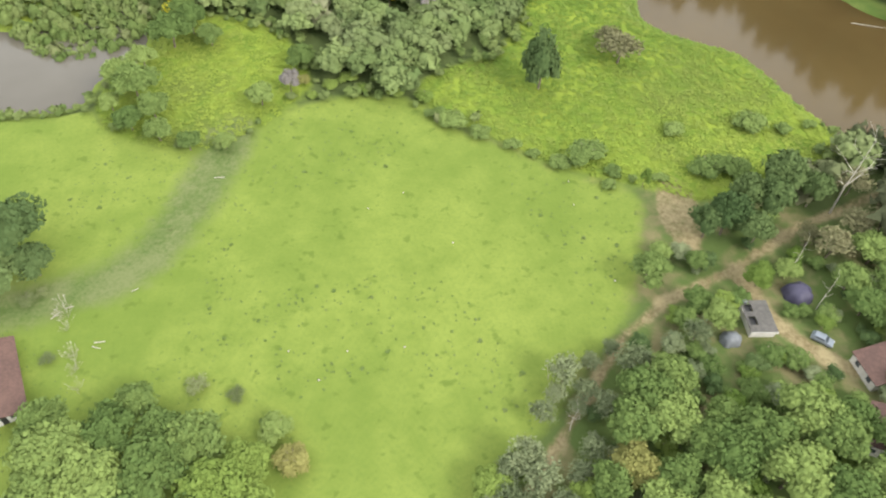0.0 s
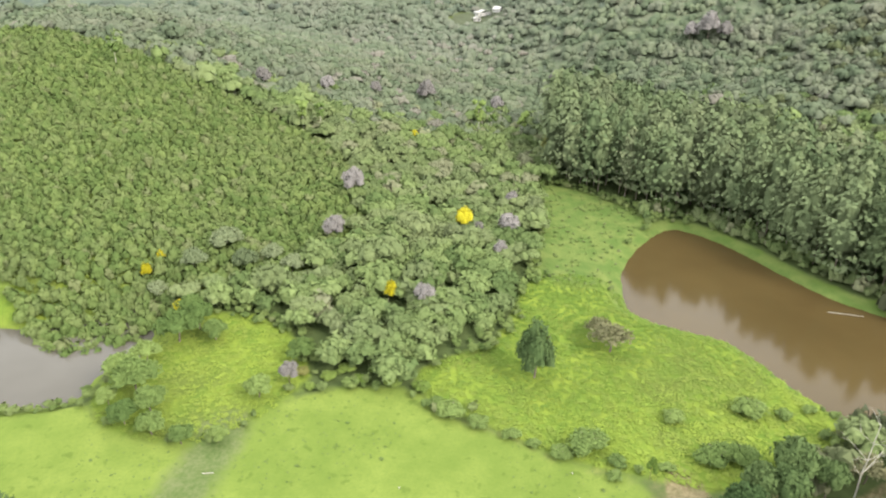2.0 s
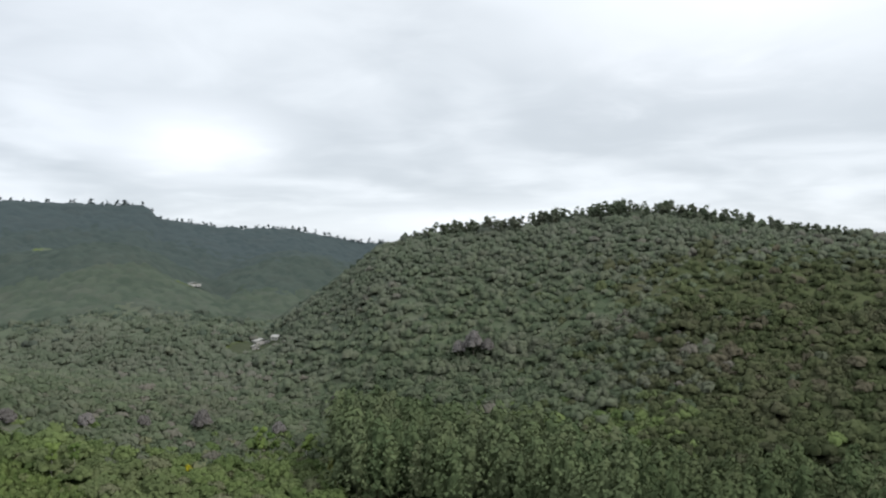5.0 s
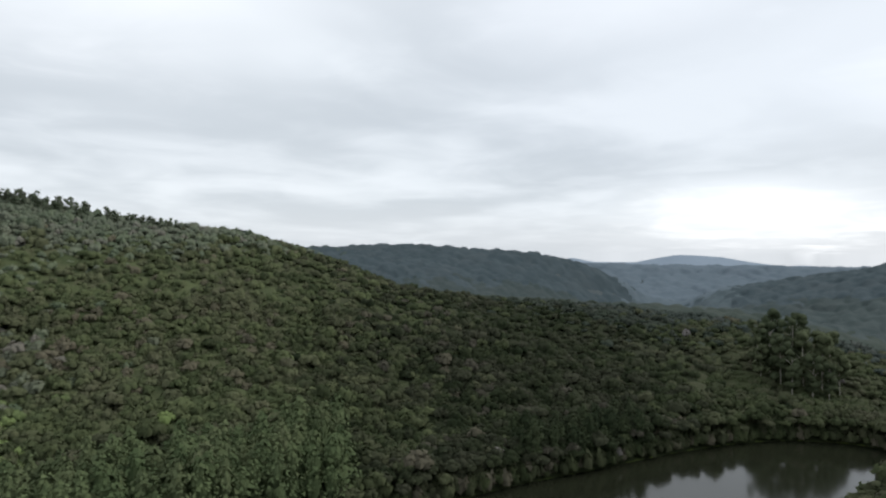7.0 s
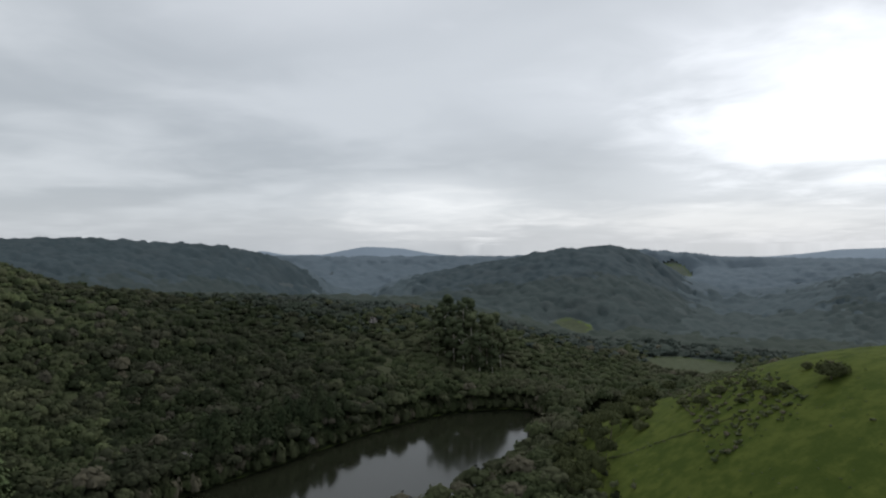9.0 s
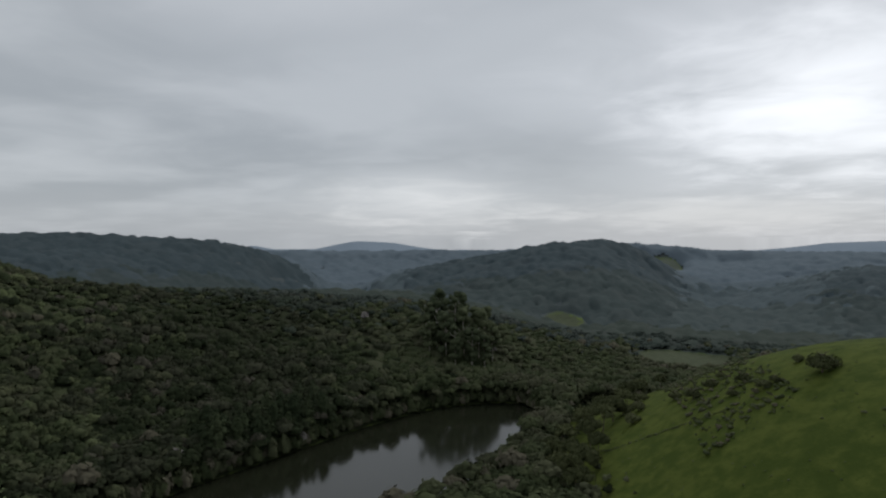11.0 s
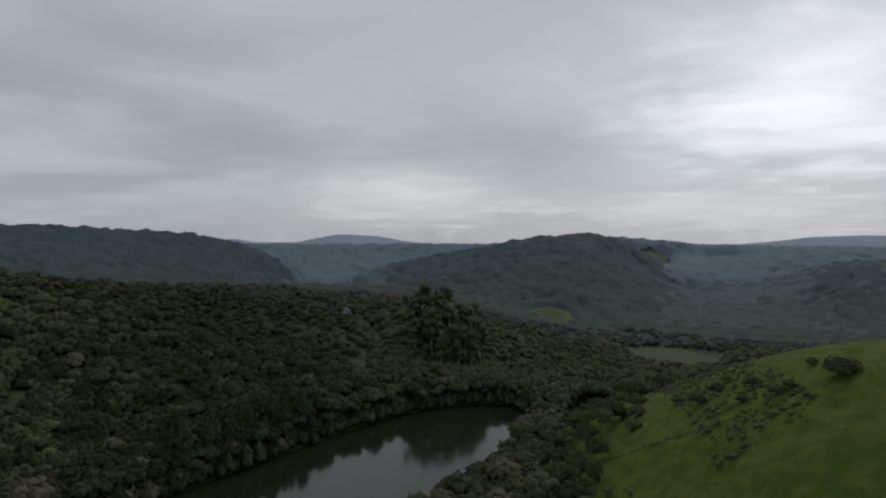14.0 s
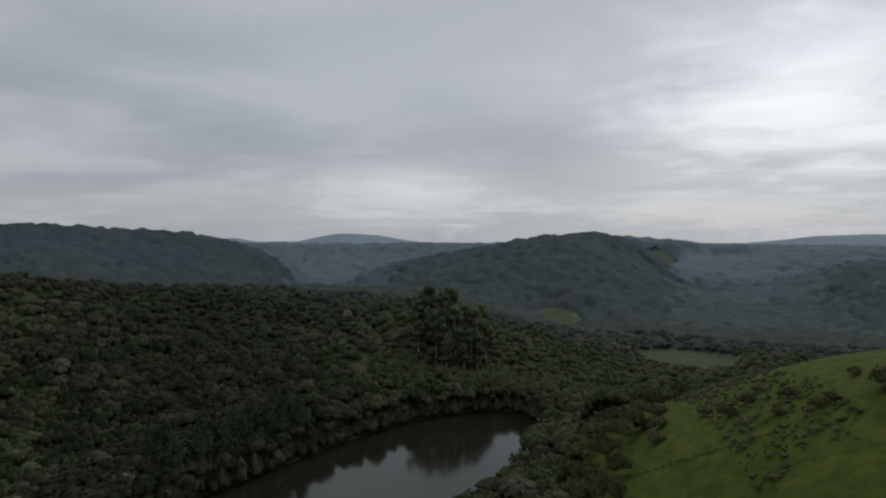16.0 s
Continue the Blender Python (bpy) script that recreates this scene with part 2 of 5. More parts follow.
S_GREEN = foliage("tree_leaves", rgb(0.078, 0.122, 0.036), rgb(0.185, 0.245, 0.072), rgb(0, 0, 0), 1.6, 0, 0.4, True)
S_LIGHT = foliage("bright_leaves", rgb(0.085, 0.135, 0.028), rgb(0.170, 0.230, 0.055), rgb(0, 0, 0), 1.6, 0, 0.4, True)
S_DARK = foliage("dark_leaves", rgb(0.050, 0.082, 0.030), rgb(0.112, 0.155, 0.056), rgb(0, 0, 0), 1.6, 0, 0.4, True)
S_LILAC = foliage("lilac_blossom", rgb(0.172, 0.158, 0.142), rgb(0.292, 0.268, 0.250), rgb(0, 0, 0), 1.6, 0, 0.4, True)
S_YELLOW = foliage("yellow_blossom", rgb(0.290, 0.255, 0.014), rgb(0.520, 0.460, 0.034), rgb(0, 0, 0), 1.6, 0, 0.4, True)
S_RUST = foliage("rusty_leaves", rgb(0.140, 0.150, 0.046), rgb(0.270, 0.250, 0.086), rgb(0, 0, 0), 1.6, 0, 0.4, True)
S_PALE = foliage("pale_leaves", rgb(0.106, 0.134, 0.066), rgb(0.205, 0.236, 0.124), rgb(0, 0, 0), 1.6, 0, 0.4, True)
S_DULL = foliage("dull_leaves", rgb(0.115, 0.145, 0.060), rgb(0.205, 0.238, 0.102), rgb(0, 0, 0), 1.6, 0, 0.4, True)
S_BROWN = foliage("brownish_leaves", rgb(0.11, 0.11, 0.055), rgb(0.21, 0.2, 0.105), rgb(0, 0, 0), 1.6, 0, 0.4, True)
M_BARK = plain("bark", rgb(0.10, 0.08, 0.06), rgb(0.22, 0.18, 0.14), 3.0, 0.85)
M_PALEBARK = plain("pale_bark", rgb(0.32, 0.29, 0.24), rgb(0.5, 0.47, 0.4), 3.0, 0.8)
M_ROOFRED = plain("clay_roof", rgb(0.085, 0.05, 0.042), rgb(0.13, 0.075, 0.06), 2.0, 0.75, 0.5)
M_ROOFGREY = plain("grey_roof", rgb(0.070, 0.066, 0.060), rgb(0.115, 0.107, 0.096), 1.5, 0.7)
M_WALL = plain("whitewash", rgb(0.46, 0.44, 0.40), rgb(0.58, 0.56, 0.52), 1.5, 0.8)
M_VIOLET = plain("violet_sheet", rgb(0.046, 0.042, 0.072), rgb(0.062, 0.058, 0.092), 1.2, 0.55)
M_SILVER = plain("grey_sheet", rgb(0.11, 0.12, 0.13), rgb(0.17, 0.18, 0.19), 1.2, 0.5)
M_DARK = plain("near_black", rgb(0.012, 0.012, 0.012), rgb(0.03, 0.03, 0.03), 2.0, 0.5)
M_CARBLUE = plain("blue_car_paint", rgb(0.17, 0.195, 0.225), rgb(0.19, 0.22, 0.25), 2.0, 0.3, 0.02, 0.01, 0.5)
M_CARGLASS = plain("car_glass", rgb(0.05, 0.06, 0.07), rgb(0.06, 0.07, 0.08), 2.0, 0.05, 0.0, 0.01, 0.6)
M_TYRE = plain("rubber", rgb(0.015, 0.015, 0.015), rgb(0.03, 0.03, 0.03), 6.0, 0.8)


def ground_material():
    mat, g, geo = start("ground_cover")
    at = geo.outputs["Position"]
    big, mid, fine = g.noise(at, 0.018, 4.0, 0.55), g.noise(at, 0.16, 4.0, 0.6), g.noise(at, 1.3, 3.0, 0.65)
    tuft = g.noise(at, 0.45, 2.0, 0.5)

    def zone(name, soft=0.18):
        a = g.add("ShaderNodeAttribute", attribute_name=name).outputs["Fac"]
        return g.step(g.math("ADD", a, g.math("MULTIPLY", g.math("SUBTRACT", mid, 0.5), 0.7)), 0.5 - soft, 0.5 + soft)

    grass = g.mix(g.step(g.math("ADD", g.math("MULTIPLY", big, 0.6), g.math("MULTIPLY", mid, 0.4)), 0.35, 0.65), rgb(0.122, 0.172, 0.034), rgb(0.188, 0.236, 0.052))
    grass = g.mix(g.math("MULTIPLY", g.step(tuft, 0.60, 0.74), 0.55), grass, rgb(0.075, 0.115, 0.022))
    grass = g.mix(g.math("MULTIPLY", g.step(fine, 0.4, 0.75), 0.35), grass, rgb(0.10, 0.15, 0.032))
    hill = g.mix(g.step(g.math("ADD", g.math("MULTIPLY", mid, 0.6), g.math("MULTIPLY", big, 0.4)), 0.38, 0.62), rgb(0.056, 0.079, 0.016), rgb(0.098, 0.119, 0.026))
    hill = g.mix(g.math("MULTIPLY", g.step(tuft, 0.62, 0.72), 0.6), hill, rgb(0.055, 0.08, 0.016))
    marsh = g.mix(g.step(mid, 0.3, 0.7), rgb(0.112, 0.174, 0.028), rgb(0.200, 0.256, 0.040))
    marsh = g.mix(g.math("MULTIPLY", g.step(g.noise(at, 0.05, 3.0), 0.48, 0.66), 0.75), marsh, rgb(0.10, 0.125, 0.032))
    litter = g.mix(mid, rgb(0.052, 0.074, 0.026), rgb(0.095, 0.12, 0.044))
    dirt = g.mix(g.step(g.math("ADD", g.math("MULTIPLY", fine, 0.5), g.math("MULTIPLY", mid, 0.5)), 0.36, 0.62), rgb(0.150, 0.118, 0.062), rgb(0.275, 0.228, 0.128))
    wet = g.mix(g.step(g.math("ADD", g.math("MULTIPLY", fine, 0.5), g.math("MULTIPLY", mid, 0.5)), 0.35, 0.65), rgb(0.080, 0.120, 0.034), rgb(0.145, 0.165, 0.070))
    field = g.mix(g.step(mid, 0.3, 0.7), rgb(0.078, 0.090, 0.054), rgb(0.098, 0.111, 0.066))
    # far clearings: haze painted into the field colour
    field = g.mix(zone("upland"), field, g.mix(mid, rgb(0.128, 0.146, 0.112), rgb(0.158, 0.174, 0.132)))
    # distant ground: the far forest's haze painted in, bluest at the rim
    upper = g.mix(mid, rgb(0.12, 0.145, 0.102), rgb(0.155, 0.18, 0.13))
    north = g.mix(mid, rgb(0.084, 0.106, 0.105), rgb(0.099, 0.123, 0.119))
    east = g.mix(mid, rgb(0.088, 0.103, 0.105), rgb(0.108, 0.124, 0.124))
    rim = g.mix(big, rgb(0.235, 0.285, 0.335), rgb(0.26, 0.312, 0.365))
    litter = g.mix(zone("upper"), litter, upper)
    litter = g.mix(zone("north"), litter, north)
    # eastern forest floor: shade painted into a darker litter
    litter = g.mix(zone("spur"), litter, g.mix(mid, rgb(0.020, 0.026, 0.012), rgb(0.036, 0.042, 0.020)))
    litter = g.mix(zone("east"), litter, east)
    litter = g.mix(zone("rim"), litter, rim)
    earth = g.mix(g.step(mid, 0.42, 0.68), rgb(0.082, 0.118, 0.036), rgb(0.165, 0.148, 0.074))
    col = g.mix(zone("wood"), grass, litter)
    col = g.mix(zone("yard", 0.3), col, earth)
    col = g.mix(zone("hill"), col, hill)
    col = g.mix(zone("marsh"), col, marsh)
    damp = g.mix(g.step(mid, 0.3, 0.7), rgb(0.082, 0.132, 0.034), rgb(0.142, 0.178, 0.052))
    col = g.mix(g.math("MULTIPLY", zone("glade", 0.3), 0.9), col, damp)
    col = g.mix(zone("creek", 0.3), col, wet)
    col = g.mix(zone("field"), col, field)
    col = g.mix(zone("dirt"), col, dirt)
    return finish(mat, g, col, 0.9, g.math("ADD", mid, g.math("MULTIPLY", fine, 0.4)), 0.5, 0.5, 0.03)


def water_material(name, a, b):
    mat, g, geo = start(name)
    at = geo.outputs["Position"]
    silt, ripple = g.noise(at, 0.03, 3.0), g.noise(g.vec("MULTIPLY", at, (1.0, 1.0, 1.0)).outputs[0], 0.5, 3.0)
    # colour passes from muddy brown to a darker grey-green eastwards
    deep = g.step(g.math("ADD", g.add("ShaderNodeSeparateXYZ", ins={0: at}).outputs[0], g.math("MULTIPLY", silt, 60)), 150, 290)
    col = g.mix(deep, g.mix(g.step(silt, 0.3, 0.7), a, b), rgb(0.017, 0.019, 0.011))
    return finish(mat, g, col, 0.10, ripple, 0.04, 0.15, 0.5, {"IOR": 1.33})


M_GROUND = ground_material()
M_WATER = water_material("muddy_water", rgb(0.070, 0.048, 0.018), rgb(0.084, 0.058, 0.022))
# silt tone, lightened further to stand in for reflected sky
M_POND = water_material("silty_skylit_water", rgb(0.100, 0.089, 0.070), rgb(0.122, 0.110, 0.090))

# ---- the lie of the land ----


def ramp(a, b, x):
    t = np.clip((x - a) / (b - a), 0.0, 1.0)
    return t * t * (3 - 2 * t)


def rounded(points, turns=2):
    """A smooth outline through corner-cut points."""
    p = np.array(points, float)
    for _ in range(turns):
        q = np.roll(p, -1, axis=0)
        p = np.stack([p * 0.75 + q * 0.25, p * 0.25 + q * 0.75], 1).reshape(-1, 2)
    return p


def inside_of(outline, x, y):
    """Signed distance to an outline, positive inside."""
    best, odd = np.full(x.shape, 1e9), np.zeros(x.shape, bool)
    for (ax, ay), (bx, by) in zip(outline, np.roll(outline, -1, axis=0)):
        dx, dy = bx - ax, by - ay
        t = np.clip(((x - ax) * dx + (y - ay) * dy) / (dx * dx + dy * dy + 1e-9), 0, 1)
        best = np.minimum(best, (x - ax - t * dx) ** 2 + (y - ay - t * dy) ** 2)
        if dy:
            odd ^= ((ay > y) != (by > y)) & (x < ax + (y - ay) * dx / dy)
    return np.where(odd, 1, -1) * np.sqrt(best)


def along(points, x, y):
    """Distance to an open line."""
    best = np.full(x.shape, 1e9)
    for (ax, ay), (bx, by) in zip(points[:-1], points[1:]):
        dx, dy = bx - ax, by - ay
        t = np.clip(((x - ax) * dx + (y - ay) * dy) / (dx * dx + dy * dy), 0, 1)
        best = np.minimum(best, (x - ax - t * dx) ** 2 + (y - ay - t * dy) ** 2)
    return np.sqrt(best)


_R = np.random.RandomState(4)
WAVES = [(k * math.cos(a), k * math.sin(a), p, w) for k, a, p, w in zip(
    np.geomspace(0.008, 0.16, 26), _R.uniform(0, 6.28, 26), _R.uniform(0, 6.28, 26), np.geomspace(1.0, 0.16, 26))]


def rough_land(x, y, lo=0, hi=26):
    """Gentle uneven relief, about -1 to 1."""
    return sum(w * np.sin(kx * x + ky * y + p) for kx, ky, p, w in WAVES[lo:hi]) / 2.4


LAKE = rounded([(57, 196), (63, 223), (86, 254), (96, 251), (108, 234), (120, 204), (133, 186), (200, 150), (262, 122), (315, 90), (342, 68),
                (370, 47), (410, 16), (450, -26), (460, -68), (449, -88), (398, -87), (351, -65), (307, -42), (246, 3), (179, 66), (128, 112),
                (106, 126), (99, 133), (91, 148), (83, 172), (70, 177), (58, 186)], 2)
POND = rounded([(-190, 175), (-150, 184), (-129, 175), (-114, 178), (-93, 193), (-83, 172), (-83, 160), (-92, 155), (-91, 143), (-98, 139), (-130, 138), (-190, 140)], 2)
MEADOW = rounded([(-160, 134), (-109, 135), (-89, 138), (-74, 125), (-57, 122), (-48, 124), (-43, 132), (-38, 139), (-27, 144), (-7, 144), (-1, 134), (15, 128), (25, 120),
                  (45, 113), (41, 93), (38, 82), (29, 70), (18, 55), (7, 44), (0, 20), (-60, -20), (-90, 10), (-120, 60), (-160, 90)], 1)
MARSH_W = rounded([(-83, 131), (-74, 125), (-57, 122), (-48, 124), (-43, 132), (-38, 139), (-33, 150), (-47, 174), (-76, 178), (-86, 166), (-88, 150)], 1)
MARSH_N = rounded([(-140, 178), (-121, 173), (-103, 184), (-97, 194), (-112, 198), (-136, 190)], 1)
MARSH_E = rounded([(-3, 138), (15, 128), (25, 120), (45, 113), (58, 108), (84, 122), (98, 131), (91, 148), (83, 172), (70, 177), (57, 188), (57, 200), (48, 208),
                   (27, 204), (18, 166), (2, 157), (-8, 149)], 1)
YOUNG = rounded([(-113, 160), (-88, 166), (-80, 184), (-52, 192), (-35, 212), (-33, 262), (-47, 300), (-86, 330), (-135, 350), (-175, 368), (-240, 372), (-300, 330), (-200, 240), (-135, 190)], 1)
GLADE = rounded([(27, 200), (57, 198), (64, 226), (86, 257), (60, 286), (40, 292), (37, 249)], 1)
CREEK = [(-50, 128), (-51, 116), (-55, 101), (-59, 90), (-65, 84), (-78, 78), (-95, 76)]
TRACK = [(10, 38), (18, 50), (24, 59), (34, 74), (43, 82), (58, 90), (75, 102), (95, 112)]
YARD = [(58, 88), (63, 76), (70, 69), (80, 64)]
TERRACE = [(337, -64), (304, -76.6), (282, -86.8), (270.5, -98.8), (261, -108), (250, -121)]
CLEARINGS = [(-180, 985, 58, 30), (-31, 890, 34, 26), (33, 642, 26, 30), (735, -180, 48, 36), (575, -236, 36, 30), (1170, -466, 42, 20), (905, -594, 32, 14)]


def bearing(x, y):
    return np.degrees(np.arctan2(x, y)), np.hypot(x, y)


def table(az, pairs):
    return np.interp(az, [p[0] for p in pairs], [p[1] for p in pairs])


EYE = 109.0
NORTH_SPUR = [(-240, 1040, 116, -150, 960, 106), (-150, 960, 106, -90, 850, 62), (-90, 850, 62, -20, 690, 8), (110, 1000, 96, 60, 820, 40)]
HILL_FOOT = [(-6, 470), (4, 420), (12, 345), (20, 312), (27, 280), (36, 255), (50, 268), (60, 298), (72, 346), (87, 428), (98, 478), (112, 560)]
HILL_FAR = [(-6, 800), (14, 720), (24, 680), (36, 650), (45, 620), (55, 590), (65, 570), (77, 590), (90, 620), (112, 700)]
HILL_RISE = [(-6, -9), (3, -6.5), (8, -3.0), (12, 0.25), (14.5, 1.05), (17.7, 1.55), (24, 1.4), (32, 1.95), (36.5, 1.85), (40.5, 1.15), (45.6, 0.55), (52, 0.15), (55.5, -0.7), (60, -2.0), (65, -3.9), (70, -4.4),
             (77, -5.2), (86.5, -6.5), (92.5, -7.0), (100, -8.2), (112, -9.5)]
NORTH_RISE = [(-60, 3.4), (-31, 3.9), (-24.6, 3.55), (-13, 3.4), (-5.6, 3.5), (-4.6, 2.5), (0, 1.7), (5.4, 1.8), (10.4, 0.8), (16, 0.6), (40, 0.2)]
EAST_RISE = [(40, -1.6), (58, -1.5), (76, -1.5), (81, -1.4), (85, -1.5), (93, -1.5), (98, -1.55), (105, -1.25), (108.5, -0.95), (111, -1.12), (113, -1.35), (115.6, -1.6), (120, -1.65), (127, -1.7), (140, -1.44), (160, -1.84)]
FRONT_RISE = [(40, 0.0), (58, -0.34), (64.7, -0.05), (72, -0.43), (76, -0.75), (79, -1.4), (82, -2.6), (84.5, -4.2), (87, -4.6), (90, -3.4), (94, -2.6), (98, -1.95), (102, -1.3), (106.3, -0.78), (108.5, -1.15), (110.5, -2.1), (112.5, -3.4),
              (115, -4.3), (119, -4.0), (123, -3.2), (127, -3.0), (133, -3.4), (160, -4.0)]
RIM_RISE = [(-180, -0.6), (-90, 0.2), (-10, 0.8), (12, 1.2), (30, 0.6), (50, 0.9), (54, 0.7), (60, 0.05), (70, -0.85), (76.8, -0.95), (78.7, -0.4), (80.4, -0.85), (83.5, -0.85), (85, -0.45), (86.7, -0.12), (88.2, -0.16), (90, -0.29), (93.8, -1.1), (96, -1.6), (100, -1.7), (117, -1.6), (119.5, -1.0), (122.6, -0.45), (126, -0.3), (131, -0.4), (140, -1.1), (180, -0.6)]
KNOLL = dict(cx=225.0, cy=-196.0, top=79.5, su=175.0, sv=111.0)


def knoll(x, y):
    """How far up the grassy hill a place lies."""
    u, v = (x - KNOLL["cx"]) / KNOLL["su"], (y - KNOLL["cy"]) / KNOLL["sv"]
    return KNOLL["top"] * np.exp(-0.5 * (u * u + v * v))


def knoll_height(x, y):
    k = 1.52 * knoll(x, y) - 52.0
    return 6.0 * np.logaddexp(0.0, k / 6.0)


def land(x, y):
    """Height of the bare ground."""
    az, r = bearing(x, y)
    base = 2.2 + 0.9 * rough_land(x, y, 4, 18) + 14 * ramp(450, 900, r) * (1 + rough_land(x, y, 0, 10))
    r0, r1 = table(az, HILL_FOOT), table(az, HILL_FAR)
    top = EYE + r1 * np.tan(np.radians(table(az, HILL_RISE)))
    s = np.clip((r - r0) / (r1 - r0), 0, 1)
    near = top * (0.45 * s + 0.55 * (s * s * (3 - 2 * s))) * (1 - 0.75 * ramp(0, 420, r - r1)) * ramp(-10, 2, az) * ramp(125, 105, az)
    near = near + 5.0 * s * (1 - s) * 4 * rough_land(x, y, 0, 14) * (az > -10) * (az < 118)
    young = 56 * np.exp(-0.5 * ((x + 215) ** 2 + (y - 400) ** 2) / 112 ** 2)
    wood = 5.0 * np.exp(-0.5 * (((x + 8) / 34) ** 2 + ((y - 215) / 42) ** 2))

    def range_of(pairs, r0, r1, fall, folds=10):
        top = EYE + r1 * np.tan(np.radians(table(az, pairs)))
        s = np.clip((r - r0) / (r1 - r0), 0, 1)
        return top * (0.35 * s + 0.65 * s * s * (3 - 2 * s)) * (1 - 0.6 * ramp(0, fall, r - r1)) + folds * s * (1 - ramp(0.85, 1, s)) * rough_land(x, y, 0, 12)

    spur = np.max([(za + (zb - za) * q) * np.exp(-0.5 * (np.hypot(x - xa - q * (xb - xa), y - ya - q * (yb - ya)) / 105) ** 2)
                   for xa, ya, za, xb, yb, zb in NORTH_SPUR for q in np.linspace(0, 1, 6)], axis=0)
    north = range_of(NORTH_RISE, 720, 1250, 500) * ramp(48, 30, az) * ramp(-75, -50, az)
    east = range_of(EAST_RISE, 1060, 1300, 500, 18) * ramp(36, 52, az) * ramp(175, 150, az)
    front = range_of(FRONT_RISE, 680, 1040, 200, 17) * ramp(36, 52, az) * ramp(175, 150, az)
    rim = range_of(RIM_RISE, 1900, 2700, 4000)
    h = np.maximum.reduce([base + wood, near + base * 0.6, young + base, knoll_height(x, y) + base, spur + base, north, east, front, rim])
    bare = np.min([np.hypot((x - cx) / a, (y - cy) / b) for cx, cy, a, b in CLEARINGS], axis=0)
    h = h + (5.0 * ramp(430, 560, r) + 3.0 * ramp(850, 1000, r)) * ramp(1700, 1400, r) * ramp(1.0, 1.7, bare)
    shore = np.maximum(inside_of(LAKE, x, y), inside_of(POND, x, y))
    h = np.where(shore > 0, -np.minimum(3.0, 0.12 + shore * 0.3), np.minimum(h, 0.12 - shore * 0.32 + 0.02 * shore * shore))
    return h


def zones(x, y):
    """How far each cover, or painted haze or shade, holds at a place: 1 well inside, 0 well outside, 0.5 at its edge.
    """
    az, r = bearing(x, y)
    soft = lambda d, w: np.clip(0.5 + d / (2 * w), 0, 1)
    lake = np.maximum(inside_of(LAKE, x, y), inside_of(POND, x, y))
    marsh = np.maximum.reduce([inside_of(MARSH_W, x, y), inside_of(MARSH_E, x, y), inside_of(MARSH_N, x, y)])
    meadow, young, kn = inside_of(MEADOW, x, y), inside_of(YOUNG, x, y), knoll(x, y)
    clear = np.max([np.minimum(40, 40 * (1 - np.hypot((x - cx) / a, (y - cy) / b))) for cx, cy, a, b in CLEARINGS], axis=0) + 22 * rough_land(x, y, 8, 20) - 4
    top = (kn - 37 + 5 * rough_land(x, y, 6, 20)) * 1.2
    dirt = np.maximum(0.9 - along(TRACK, x, y) + 0.7 * rough_land(x, y, 16, 26), 1.7 - along(YARD, x, y))
    dirt = np.maximum(dirt, np.minimum(0.5, 6.0 - np.hypot((x - 50.5) * 1.35, (y - 106) * 0.55)))
    behind = np.where((az < -62) | (az > 150) | (r < 32), 30.0, -30.0)
    open_land = np.maximum.reduce([meadow, marsh, young, top, clear, lake + np.where(az < 38, 2.0, -1.0), behind])
    glade = np.maximum(inside_of(GLADE, x, y), np.where((r < 420) & (az > 14) & (az < 45), 3.5 - np.abs(lake + 1.5), -50))
    open_land = np.maximum(open_land, glade)
    yard = np.minimum(np.minimum(132 - r, 5.0 * (80 - az)), np.minimum(np.minimum(-meadow, -marsh), 0.8 * (x - 8)))
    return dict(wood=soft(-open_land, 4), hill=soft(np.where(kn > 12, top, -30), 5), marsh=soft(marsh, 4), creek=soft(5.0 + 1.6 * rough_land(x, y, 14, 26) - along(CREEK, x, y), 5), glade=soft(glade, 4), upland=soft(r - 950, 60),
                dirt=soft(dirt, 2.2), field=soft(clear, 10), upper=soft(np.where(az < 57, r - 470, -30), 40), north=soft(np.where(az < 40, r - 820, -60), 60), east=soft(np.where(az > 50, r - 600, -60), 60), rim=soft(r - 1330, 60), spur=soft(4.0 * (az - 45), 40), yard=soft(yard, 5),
                open_land=open_land, lake=lake, young=young, top=top, marsh_d=marsh, meadow_d=meadow, dirt_d=dirt, clear_d=clear)


def mesh_of(name, verts, faces, mat, smooth=True, tone=None):
    """A mesh from arrays of places and of triangles (or quads)."""
    verts, faces = np.asarray(verts, np.float32), np.asarray(faces, np.int32)
    me = bpy.data.meshes.new(name)
    n, k = faces.shape
    me.vertices.add(len(verts)), me.loops.add(n * k), me.polygons.add(n)
    me.vertices.foreach_set("co", verts.ravel())
    me.loops.foreach_set("vertex_index", faces.ravel())
    me.polygons.foreach_set("loop_start", np.arange(0, n * k, k, dtype=np.int32))
    me.polygons.foreach_set("use_smooth", np.full(n, smooth))
    if tone is not None:
        me.attributes.new("tone", "FLOAT", "POINT").data.foreach_set("value", np.asarray(tone, np.float32))
    me.update(calc_edges=True)
    me.materials.append(mat)
    return me


